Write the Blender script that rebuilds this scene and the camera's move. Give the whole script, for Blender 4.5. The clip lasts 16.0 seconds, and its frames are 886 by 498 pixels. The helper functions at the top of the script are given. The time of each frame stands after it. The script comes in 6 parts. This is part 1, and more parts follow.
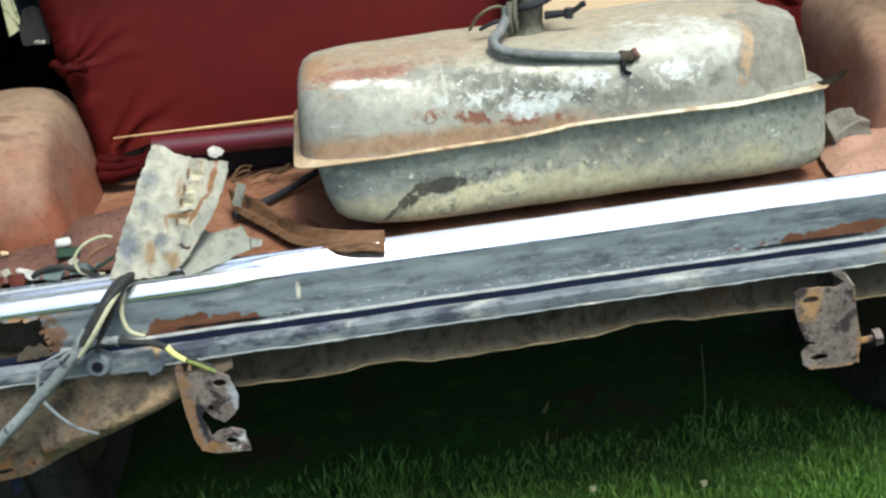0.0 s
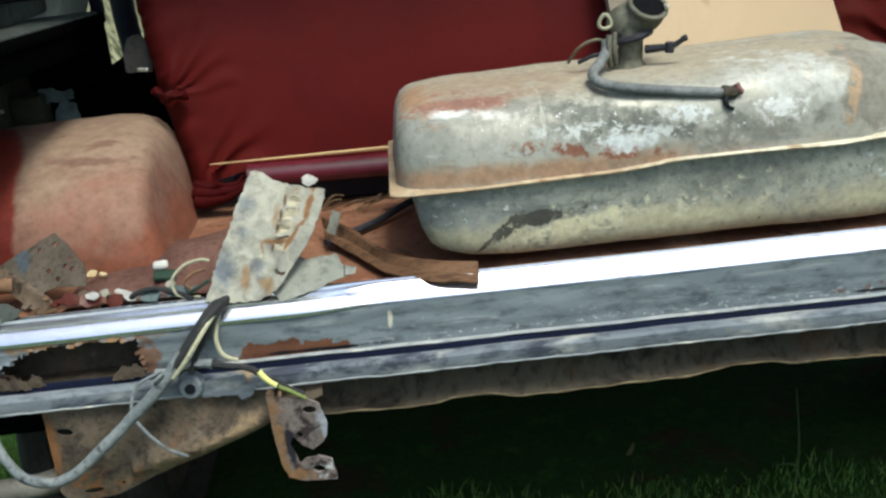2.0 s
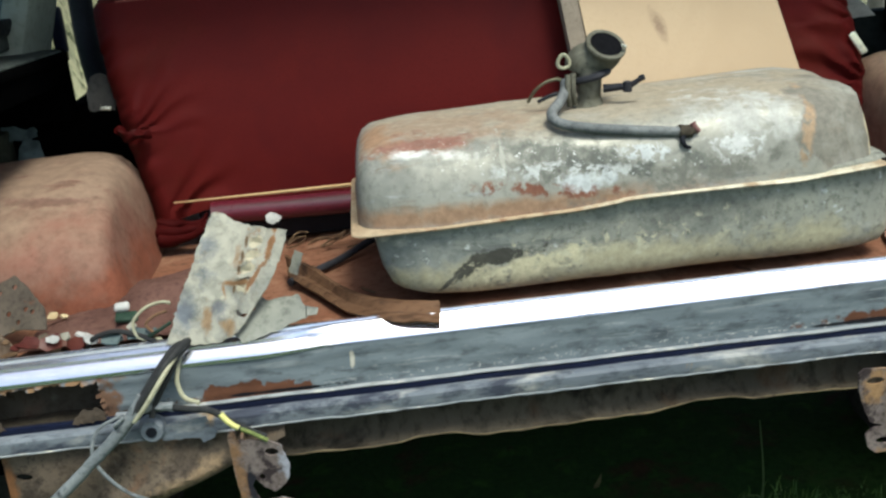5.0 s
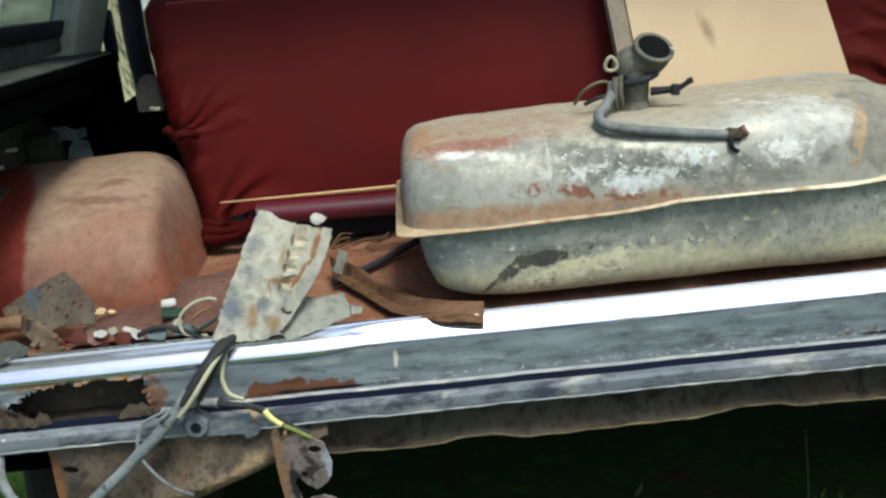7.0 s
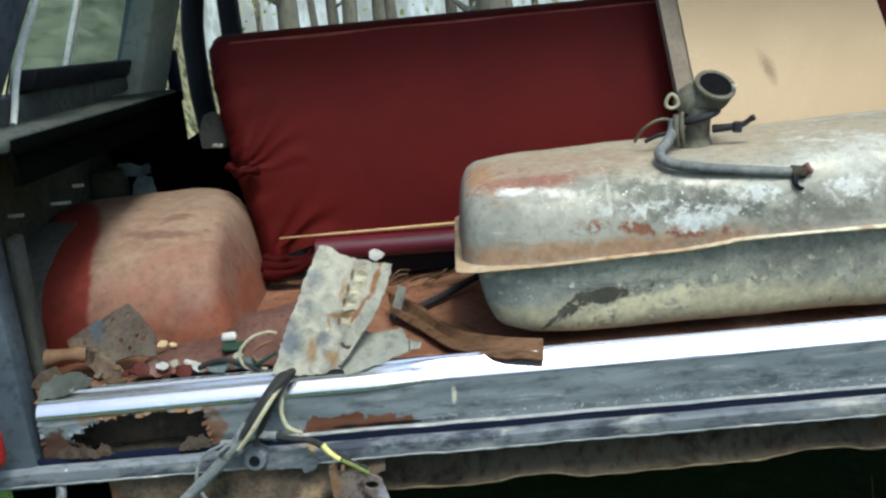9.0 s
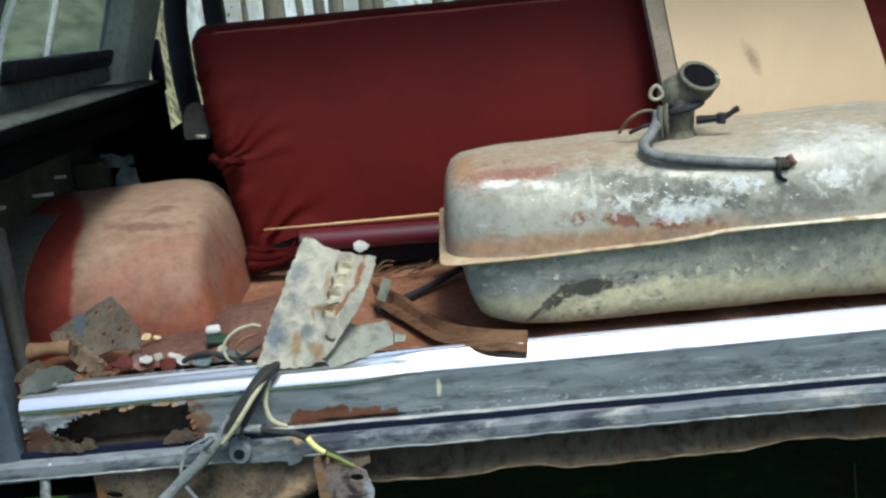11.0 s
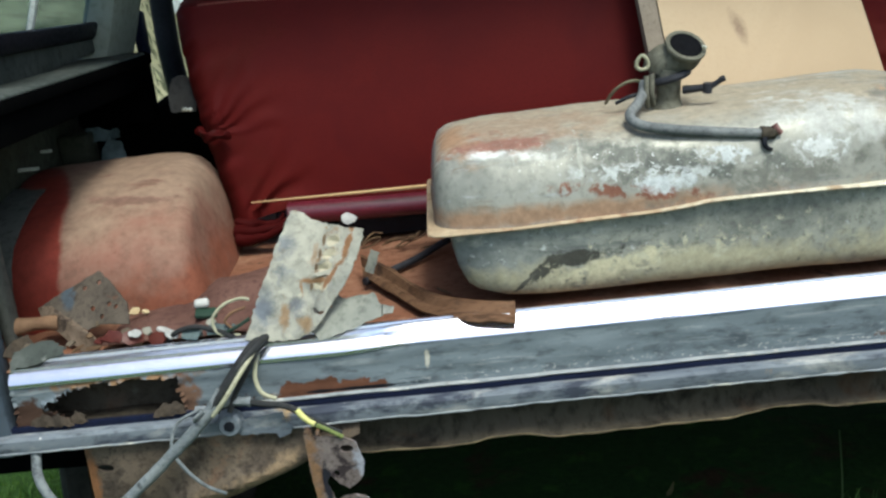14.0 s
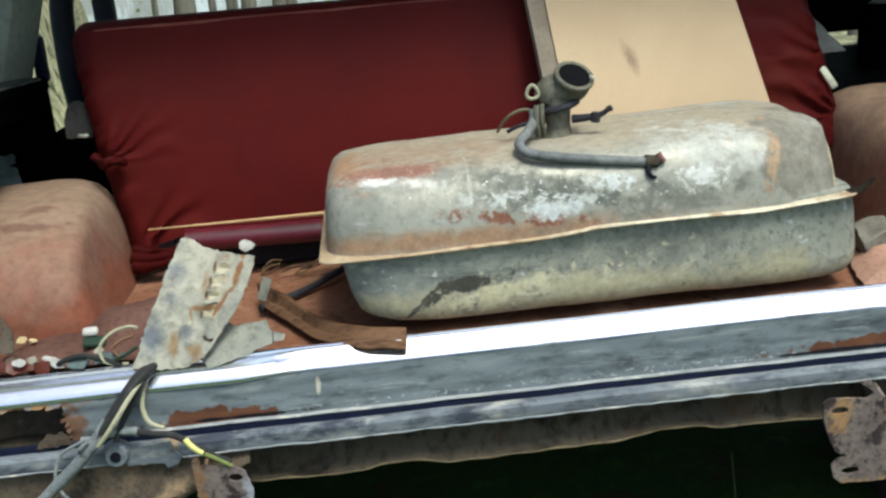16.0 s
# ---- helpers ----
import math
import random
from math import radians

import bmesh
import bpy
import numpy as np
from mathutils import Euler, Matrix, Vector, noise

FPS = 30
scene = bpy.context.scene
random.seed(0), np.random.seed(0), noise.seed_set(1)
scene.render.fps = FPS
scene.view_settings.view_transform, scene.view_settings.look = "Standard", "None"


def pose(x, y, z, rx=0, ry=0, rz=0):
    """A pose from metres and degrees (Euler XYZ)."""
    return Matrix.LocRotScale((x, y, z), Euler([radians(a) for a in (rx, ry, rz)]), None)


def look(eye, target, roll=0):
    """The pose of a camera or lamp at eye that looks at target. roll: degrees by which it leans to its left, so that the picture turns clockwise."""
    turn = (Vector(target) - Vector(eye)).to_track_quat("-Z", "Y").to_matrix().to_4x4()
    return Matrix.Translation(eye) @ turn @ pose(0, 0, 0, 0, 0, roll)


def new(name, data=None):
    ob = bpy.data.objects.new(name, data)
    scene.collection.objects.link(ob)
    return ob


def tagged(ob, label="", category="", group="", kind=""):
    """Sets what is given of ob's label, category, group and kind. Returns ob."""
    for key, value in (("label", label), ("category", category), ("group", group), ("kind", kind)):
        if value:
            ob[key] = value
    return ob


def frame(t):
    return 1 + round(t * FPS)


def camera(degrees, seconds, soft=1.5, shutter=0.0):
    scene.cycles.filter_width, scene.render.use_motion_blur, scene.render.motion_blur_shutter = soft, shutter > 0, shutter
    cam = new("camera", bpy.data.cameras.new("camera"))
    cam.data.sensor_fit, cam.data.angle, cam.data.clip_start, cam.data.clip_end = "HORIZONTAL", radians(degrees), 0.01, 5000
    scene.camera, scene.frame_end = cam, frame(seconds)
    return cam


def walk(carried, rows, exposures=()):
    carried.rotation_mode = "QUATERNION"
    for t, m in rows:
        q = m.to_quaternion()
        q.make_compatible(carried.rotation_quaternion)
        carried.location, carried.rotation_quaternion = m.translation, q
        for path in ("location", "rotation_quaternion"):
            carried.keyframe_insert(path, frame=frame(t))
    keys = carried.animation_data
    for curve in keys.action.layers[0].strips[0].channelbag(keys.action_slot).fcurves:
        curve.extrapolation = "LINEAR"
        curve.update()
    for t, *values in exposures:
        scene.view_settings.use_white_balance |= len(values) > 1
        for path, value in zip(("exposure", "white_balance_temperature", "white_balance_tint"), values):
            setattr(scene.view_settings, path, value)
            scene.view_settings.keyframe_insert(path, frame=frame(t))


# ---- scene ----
cam = camera(46, 16.0, soft=2.5)
PATH = [
    (0, look((-0.2400, -1.3864, 1.1940), (-0.1085, -0.0029, 0.6296), -5.648)),
    (0.5, look((-0.2506, -1.3829, 1.1945), (-0.1313, 0.0102, 0.6513), -5.424)),
    (1, look((-0.3109, -1.3664, 1.2113), (-0.3272, 0.0386, 0.6862), -6.500)),
    (1.5, look((-0.2693, -1.3795, 1.1889), (-0.2581, 0.0022, 0.6052), -5.741)),
    (2, look((-0.2705, -1.3746, 1.1842), (-0.2361, 0.0375, 0.6794), -5.470)),
    (2.5, look((-0.2679, -1.3690, 1.1760), (-0.2338, 0.0531, 0.7002), -5.262)),
    (3, look((-0.2568, -1.3732, 1.1891), (-0.1900, 0.0464, 0.7092), -5.301)),
    (3.5, look((-0.2637, -1.3752, 1.1885), (-0.2192, 0.0377, 0.6866), -5.756)),
    (4, look((-0.2450, -1.3686, 1.1931), (-0.1874, 0.0421, 0.6865), -5.541)),
    (4.5, look((-0.2430, -1.3778, 1.2061), (-0.1629, 0.0436, 0.7337), -5.529)),
    (5, look((-0.2469, -1.3746, 1.2081), (-0.1749, 0.0455, 0.7304), -5.501)),
    (5.2, look((-0.2621, -1.3846, 1.2083), (-0.2390, 0.0386, 0.7351), -5.442)),
    (7.3, look((-0.2574, -1.3757, 1.1937), (-0.2368, 0.0552, 0.7441), -5.381)),
    (7.5, look((-0.2471, -1.3743, 1.1965), (-0.2087, 0.0592, 0.7564), -5.296)),
    (8, look((-0.2467, -1.3810, 1.1936), (-0.1940, 0.0558, 0.7661), -5.238)),
    (8.5, look((-0.2680, -1.3810, 1.1978), (-0.2537, 0.0591, 0.7787), -5.460)),
    (9, look((-0.2720, -1.3807, 1.1888), (-0.3192, 0.0656, 0.7939), -5.649)),
    (9.5, look((-0.2666, -1.3826, 1.1921), (-0.2832, 0.0617, 0.7874), -5.121)),
    (9.7, look((-0.2675, -1.3819, 1.1959), (-0.2922, 0.0622, 0.7911), -5.623)),
    (11.8, look((-0.2674, -1.3748, 1.1967), (-0.2994, 0.0646, 0.7758), -5.591)),
    (12, look((-0.2725, -1.3770, 1.1962), (-0.2958, 0.0648, 0.7831), -5.473)),
    (12.5, look((-0.2631, -1.3809, 1.1997), (-0.2488, 0.0508, 0.7524), -5.525)),
    (13, look((-0.2652, -1.3757, 1.2021), (-0.2893, 0.0562, 0.7559), -5.714)),
    (13.5, look((-0.2689, -1.3815, 1.1988), (-0.2868, 0.0520, 0.7578), -5.722)),
    (14, look((-0.2636, -1.3787, 1.1989), (-0.2836, 0.0496, 0.7413), -5.970)),
    (14.5, look((-0.2520, -1.3811, 1.1980), (-0.2423, 0.0494, 0.7468), -5.404)),
    (15, look((-0.2520, -1.3827, 1.1878), (-0.2564, 0.0483, 0.7381), -5.438)),
    (15.5, look((-0.2235, -1.3824, 1.1968), (-0.1929, 0.0446, 0.7353), -5.295)),
    (16, look((-0.2073, -1.3902, 1.1960), (-0.1238, 0.0444, 0.7661), -4.932)),
]
walk(cam, PATH, [(0, 1.32, 6350, -2), (1, 1.17, 6350, -2), (2.5, 0.99, 6340, -2), (7.5, 0.98, 6350, -2), (8.5, 0.99, 6150, -2), (9, 0.99, 6110, -2), (13, 0.99, 6090, -2), (15, 0.99, 6250, -2), (16, 1.0, 6360, -2)])
# ---- end of path ----

# ---- light: a bright, hazy sky over a clearing in the woods ----
SUN_EL, SUN_ROT = radians(63), radians(152)
world = bpy.data.worlds.new("world")
scene.world = world
world.use_nodes = True
wn = world.node_tree.nodes
sky = wn.new("ShaderNodeTexSky")
sky.sky_type, sky.sun_disc = "NISHITA", False
sky.sun_elevation, sky.sun_rotation = SUN_EL, SUN_ROT
sky.dust_density, sky.air_density = 3.0, 1.0
wn["Background"].inputs["Strength"].default_value = 0.125
world.node_tree.links.new(sky.outputs[0], wn["Background"].inputs[0])
sun = new("sun", bpy.data.lights.new("sun", "SUN"))
sun.data.energy, sun.data.angle, sun.data.color = 2.0, radians(18), (1.0, 0.97, 0.92)
sun.matrix_world = look((2.4, -4.5, 10.0), (0, 0, 0))


# ---- material tools ----
def shader(name):
    m = bpy.data.materials.new(name)
    m.use_nodes = True
    return m, m.node_tree, m.node_tree.nodes["Principled BSDF"]


def link(nt, a, b):
    nt.links.new(a, b)


def coords(nt):
    c = nt.nodes.get("coords")
    if not c:
        c = nt.nodes.new("ShaderNodeTexCoord")
        c.name = "coords"
    return c.outputs["Object"]


def noise_of(nt, scale, detail=4.0, rough=0.6, stretch=(1, 1, 1), distort=0.0, shift=0.0):
    mp = nt.nodes.new("ShaderNodeMapping")
    mp.inputs["Scale"].default_value = stretch
    mp.inputs["Location"].default_value = (shift, shift * 0.7, shift * 1.3)
    link(nt, coords(nt), mp.inputs[0])
    n = nt.nodes.new("ShaderNodeTexNoise")
    n.inputs["Scale"].default_value, n.inputs["Detail"].default_value = scale, detail
    n.inputs["Roughness"].default_value, n.inputs["Distortion"].default_value = rough, distort
    link(nt, mp.outputs[0], n.inputs["Vector"])
    return n.outputs["Fac"]


def ramp(nt, value, lo, hi, a=0.0, b=1.0):
    r = nt.nodes.new("ShaderNodeMapRange")
    r.clamp = True
    for key, v in (("From Min", lo), ("From Max", hi), ("To Min", a), ("To Max", b)):
        r.inputs[key].default_value = v
    link(nt, value, r.inputs["Value"])
    return r.outputs["Result"]


def calc(nt, op, a, b):
    n = nt.nodes.new("ShaderNodeMath")
    n.operation = op
    for i, v in enumerate((a, b)):
        if isinstance(v, (int, float)):
            n.inputs[i].default_value = v
        else:
            link(nt, v, n.inputs[i])
    return n.outputs[0]


def blend(nt, fac, a, b):
    n = nt.nodes.new("ShaderNodeMix")
    n.data_type = "RGBA"
    if isinstance(fac, (int, float)):
        n.inputs["Factor"].default_value = fac
    else:
        link(nt, fac, n.inputs["Factor"])
    for sock, v in ((n.inputs["A"], a), (n.inputs["B"], b)):
        if isinstance(v, tuple):
            sock.default_value = (*v, 1)
        else:
            link(nt, v, sock)
    return n.outputs["Result"]


def blot(nt, centre, radii, edge=0.35, scale=25.0, wild=0.9, shift=0.0, turn=0.0):
    """A stain of uneven outline round a place of the object."""
    mp = nt.nodes.new("ShaderNodeMapping")
    mp.vector_type = "TEXTURE"
    mp.inputs["Location"].default_value, mp.inputs["Scale"].default_value = centre, radii
    mp.inputs["Rotation"].default_value = (0, radians(-turn), 0)
    link(nt, coords(nt), mp.inputs[0])
    d = nt.nodes.new("ShaderNodeVectorMath")
    d.operation = "LENGTH"
    link(nt, mp.outputs[0], d.inputs[0])
    n = noise_of(nt, scale, 5, 0.65, shift=shift)
    far = calc(nt, "ADD", d.outputs["Value"], ramp(nt, n, 0.25, 0.75, -wild, wild))
    return ramp(nt, far, 1.0 + edge / 2, 1.0 - edge / 2)


def bumped(nt, bsdf, height, strength=0.3, dist=0.002):
    b = nt.nodes.new("ShaderNodeBump")
    b.inputs["Strength"].default_value, b.inputs["Distance"].default_value = strength, dist
    link(nt, height, b.inputs["Height"])
    link(nt, b.outputs[0], bsdf.inputs["Normal"])


def surface(name, a, b, scale=8.0, fine=90.0, rough=(0.5, 0.8), metal=0.0, bump=0.3, dist=0.002, grain=0.25, layers=(), coat=0.0, stretch=(1, 1, 1), spec=0.12):
    """Two colours mixed at a coarse scale, speckled at a fine one. layers: (colour, mask, roughness, metal) with mask(nt)."""
    m, nt, bsdf = shader(name)
    coarse = noise_of(nt, scale, 5, 0.6, stretch, 0.4)
    small = noise_of(nt, fine, 4, 0.7, stretch, shift=3.0)
    col = blend(nt, ramp(nt, coarse, 0.35, 0.65), a, b)
    dark = tuple(v * (1 - grain * 1.6) for v in a)
    col = blend(nt, ramp(nt, small, 0.5, 0.72, 0, 0.9), col, dark)
    rg = ramp(nt, small, 0.3, 0.7, rough[0], rough[1])
    mt = metal
    for colour, mask, r, me in layers:
        k = mask(nt)
        col = blend(nt, k, col, blend(nt, ramp(nt, small, 0.35, 0.65), colour, tuple(v * 0.72 for v in colour)))
        mixr = nt.nodes.new("ShaderNodeMix")
        link(nt, k, mixr.inputs[0]), link(nt, rg, mixr.inputs[2])
        mixr.inputs[3].default_value = r
        rg = mixr.outputs[0]
        if metal or me:
            mm = nt.nodes.new("ShaderNodeMix")
            link(nt, k, mm.inputs[0])
            if isinstance(mt, float):
                mm.inputs[2].default_value = mt
            else:
                link(nt, mt, mm.inputs[2])
            mm.inputs[3].default_value = me
            mt = mm.outputs[0]
    link(nt, col, bsdf.inputs["Base Color"])
    link(nt, rg, bsdf.inputs["Roughness"])
    if isinstance(mt, float) or isinstance(mt, int):
        bsdf.inputs["Metallic"].default_value = mt
    else:
        link(nt, mt, bsdf.inputs["Metallic"])
    bsdf.inputs["Coat Weight"].default_value = coat
    bsdf.inputs["Specular IOR Level"].default_value = spec
    h = calc(nt, "ADD", calc(nt, "MULTIPLY", coarse, 1.5), small)
    bumped(nt, bsdf, h, bump, dist)
    return m


def plain(name, col, rough=0.5, metal=0.0, fine=120.0, vary=0.3, bump=0.15):
    return surface(name, col, tuple(v * (1 - vary) for v in col), 14.0, fine, (rough - 0.1, min(1.0, rough + 0.15)), metal, bump, 0.001, vary)


def patches(scale, lo, hi, shift=0.0, stretch=(1, 1, 1)):
    return lambda nt: ramp(nt, noise_of(nt, scale, 6, 0.65, stretch, 0.3, shift), lo, hi)


def stain(*a, **k):
    return lambda nt: blot(nt, *a, **k)


def both(a, b):
    """Where two masks overlap."""
    return lambda nt: calc(nt, "MULTIPLY", a(nt), b(nt))


RUST, RUST_DARK, RUST_ORANGE = (0.12, 0.052, 0.030), (0.06, 0.034, 0.024), (0.25, 0.105, 0.04)


# ---- mesh tools ----
def mesh_of(bm, name, smooth=True, angle=40):
    me = bpy.data.meshes.new(name)
    bmesh.ops.recalc_face_normals(bm, faces=bm.faces)
    bm.to_mesh(me)
    bm.free()
    if smooth:
        me.shade_smooth()
        me.set_sharp_from_angle(angle=radians(angle))
    return me


def part(name, bm, material, parent=None, label="", smooth=True, angle=40):
    ob = new(name, mesh_of(bm, name, smooth, angle))
    ob.data.materials.append(material)
    ob.parent = parent
    if label:
        ob["label"] = label
    return ob


def thing(name, label, category, group="", kind="", at=(0, 0, 0)):
    ob = new(name)
    ob.location = at
    ob.empty_display_size = 0.05
    return tagged(ob, label, category, group, kind)


def loft(rings, closed=True, caps=True):
    """Quads between rings of equally many points."""
    bm = bmesh.new()
    rows = [[bm.verts.new(p) for p in ring] for ring in rings]
    n = len(rows[0])
    for a, b in zip(rows, rows[1:]):
        for i in range(n if closed else n - 1):
            j = (i + 1) % n
            bm.faces.new((a[i], a[j], b[j], b[i]))
    if caps and closed:
        bm.faces.new(rows[0][::-1])
        bm.faces.new(rows[-1])
    return bm


def rounded(cx, cy, z, hx, hy, power=5.0, n=64):
    """A level ring: a rectangle with round corners."""
    out = []
    for i in range(n):
        a = 2 * math.pi * (i + 0.5) / n
        c, s = math.cos(a), math.sin(a)
        k = (abs(c / hx) ** power + abs(s / hy) ** power) ** (-1 / power)
        out.append(Vector((cx + k * c, cy + k * s, z)))
    return out


def smooth_path(points, steps=8):
    """A Catmull-Rom line through the points."""
    p = [Vector(q) for q in points]
    p = [2 * p[0] - p[1], *p, 2 * p[-1] - p[-2]]
    out = []
    for a, b, c, d in zip(p, p[1:], p[2:], p[3:]):
        for i in range(steps):
            t = i / steps
            out.append(0.5 * (2 * b + (c - a) * t + (2 * a - 5 * b + 4 * c - d) * t * t + (3 * b - a - 3 * c + d) * t ** 3))
    return [*out, p[-2]]


def tube(points, radius, sides=10, steps=8, taper=None, smooth=True, hollow=False):
    """A pipe along the points; radius: one number or a function of 0..1."""
    line = smooth_path(points, steps) if smooth else [Vector(q) for q in points]
    rings, up = [], None
    for i, p in enumerate(line):
        d = (line[min(i + 1, len(line) - 1)] - line[max(i - 1, 0)]).normalized()
        if up is None:
            up = d.orthogonal().normalized()
        up = (up - d * up.dot(d)).normalized()
        side = d.cross(up)
        r = radius(i / (len(line) - 1)) if callable(radius) else radius
        rings.append([p + r * (math.cos(a) * up + math.sin(a) * side) for a in (2 * math.pi * k / sides for k in range(sides))])
    return loft(rings, True, not hollow)


def join(*bms):
    out = bmesh.new()
    for bm in bms:
        me = bpy.data.meshes.new("tmp")
        bm.to_mesh(me)
        bm.free()
        out.from_mesh(me)
        bpy.data.meshes.remove(me)
    return out


def moved(bm, m):
    bm.transform(m)
    return bm


def box(x0, x1, y0, y1, z0, z1, bevel=0.004, segments=2):
    bm = bmesh.new()
    bmesh.ops.create_cube(bm, size=1)
    bm.transform(Matrix.Translation(((x0 + x1) / 2, (y0 + y1) / 2, (z0 + z1) / 2)) @ Matrix.Diagonal((x1 - x0, y1 - y0, z1 - z0, 1)))
    if bevel:
        bmesh.ops.bevel(bm, geom=bm.edges[:], offset=bevel, segments=segments, affect="EDGES", profile=0.5)
    return bm


def circle2(cx, cy, rx, ry=None, n=14, turn=0.0):
    ry = ry or rx
    c, s = math.cos(turn), math.sin(turn)
    pts = [(rx * math.cos(a), ry * math.sin(a)) for a in (2 * math.pi * k / n for k in range(n))]
    return [(cx + c * x - s * y, cy + s * x + c * y) for x, y in pts]


def ragged(outline, step=0.006, rough=0.002, seed=1):
    """An outline cut up into short, uneven pieces."""
    rng = random.Random(seed)
    out = []
    for (x0, y0), (x1, y1) in zip(outline, outline[1:] + outline[:1]):
        n = max(1, round(math.hypot(x1 - x0, y1 - y0) / step))
        for i in range(n):
            t = i / n
            k = rough if i else rough * 0.3
            out.append((x0 + (x1 - x0) * t + rng.uniform(-k, k), y0 + (y1 - y0) * t + rng.uniform(-k, k)))
    return out


def sheet(outline, thick, holes=(), shape=None, cell=0.02):
    """A sheet of metal in the xy plane cut to an outline, with holes, bent by shape(x, y) -> z."""
    bm = bmesh.new()
    edges = []
    for loop in (outline, *holes):
        vs = [bm.verts.new((x, y, 0)) for x, y in loop]
        edges += [bm.edges.new((a, b)) for a, b in zip(vs, vs[1:] + vs[:1])]
    bmesh.ops.triangle_fill(bm, edges=edges, use_beauty=True)
    xs, ys = [p[0] for p in outline], [p[1] for p in outline]
    for axis, lo, hi in ((0, min(xs), max(xs)), (1, min(ys), max(ys))):
        for i in range(1, int((hi - lo) / cell)):
            co, no = [0, 0, 0], [0, 0, 0]
            co[axis], no[axis] = lo + i * cell, 1
            bmesh.ops.bisect_plane(bm, geom=bm.verts[:] + bm.edges[:] + bm.faces[:], plane_co=co, plane_no=no)
    for v in bm.verts:
        if shape:
            v.co.z = shape(v.co.x, v.co.y)
    bmesh.ops.recalc_face_normals(bm, faces=bm.faces)
    ret = bmesh.ops.solidify(bm, geom=bm.faces[:], thickness=thick)
    return bm


def rough_up(bm, amount, scale, axis=None, seed=0.0):
    for v in bm.verts:
        q = v.co * scale + Vector((seed, seed * 2, -seed))
        k = noise.noise_vector(q) * amount
        if axis is None:
            v.co += k
        else:
            v.co[axis] += k[axis]
    return bm


def profile_along_x(profile, x0, x1, step=0.02, bend=None):
    """An open (y, z) profile swept along x; bend(x, i) gives a (dy, dz) for each of its points."""
    n = max(2, round((x1 - x0) / step))
    rows = []
    for k in range(n + 1):
        x = x0 + (x1 - x0) * k / n
        row = []
        for i, (y, z) in enumerate(profile):
            dy, dz = bend(x, i) if bend else (0, 0)
            row.append(Vector((x, y + dy, z + dz)))
        rows.append(row)
    return loft(rows, closed=False)


def thicken(bm, t):
    bmesh.ops.recalc_face_normals(bm, faces=bm.faces)
    bmesh.ops.solidify(bm, geom=bm.faces[:], thickness=t)
    return bm


# ---- materials ----
M_CHROME = surface("anodised_trim", (0.75, 0.75, 0.83), (0.68, 0.68, 0.75), 9, 160, (0.13, 0.24), 0.9, 0.06, 0.001, 0.05,
                   [((0.30, 0.28, 0.26), patches(16, 0.70, 0.78, 0.0, (0.25, 1, 1)), 0.6, 0.3)])
M_SILL = surface("weathered_grey_paint", (0.122, 0.141, 0.156), (0.178, 0.202, 0.214), 9, 60, (0.4, 0.65), 0.0, 0.35, 0.002, 0.35, stretch=(0.35, 1, 1), layers=
                 [((0.055, 0.062, 0.075), patches(12, 0.55, 0.7, 12.0, (0.3, 1, 1)), 0.6, 0.0),
                  ((0.23, 0.25, 0.26), patches(40, 0.64, 0.74, 2.0, (0.4, 1, 1)), 0.7, 0.0),
                  ((0.255, 0.275, 0.28), patches(110, 0.58, 0.66, 21.0, (0.07, 1, 1)), 0.6, 0.0),
                  ((0.075, 0.086, 0.098), patches(90, 0.60, 0.68, 25.0, (0.08, 1, 1)), 0.6, 0.0),
                  ((0.50, 0.49, 0.46), both(stain((0.25, 0.0, 0.5620), (0.80, 0.1, 0.0065), 0.6, 40, 0.7), patches(210, 0.57, 0.66, 31.0, (0.5, 1, 1))), 0.7, 0.0),
                  ((0.32, 0.325, 0.32), both(stain((0.25, 0.0, 0.582), (0.75, 0.1, 0.018), 0.6, 20, 0.7), patches(180, 0.61, 0.70, 33.0, (0.5, 1, 1))), 0.7, 0.0),
                  (RUST, stain((-0.478, 0.0, 0.561), (0.085, 0.1, 0.016), scale=30, wild=0.8, edge=0.15), 0.9, 0.0),
                  (RUST, stain((0.505, 0.0, 0.5700), (0.125, 0.1, 0.0088), scale=36, wild=0.8, edge=0.3, turn=2), 0.9, 0.0),
                  ((0.20, 0.12, 0.065), both(stain((-0.77, 0.0, 0.607), (0.10, 0.1, 0.008), 0.6, 30, 0.8), patches(60, 0.40, 0.52, 35.0)), 0.9, 0.0),
                  ((0.15, 0.085, 0.055), stain((-0.678, 0.0, 0.575), (0.020, 0.1, 0.028), 0.5, 40, 0.8), 0.9, 0.0),
                  (RUST_DARK, stain((-0.86, 0.0, 0.556), (0.16, 0.1, 0.030), scale=22, wild=0.9), 0.9, 0.0),
                  ((0.012, 0.012, 0.015), stain((-0.43, 0.0, 0.5590), (0.085, 0.1, 0.0024), 0.3, 30, 0.7), 0.9, 0.0),
                  ((0.012, 0.012, 0.015), stain((0.455, 0.0, 0.5600), (0.11, 0.1, 0.0034), 0.3, 24, 0.4), 0.9, 0.0),
                  ((0.5, 0.46, 0.38), stain((-0.322, 0.0, 0.595), (0.004, 0.1, 0.014), scale=60, wild=0.5), 0.8, 0.0)])
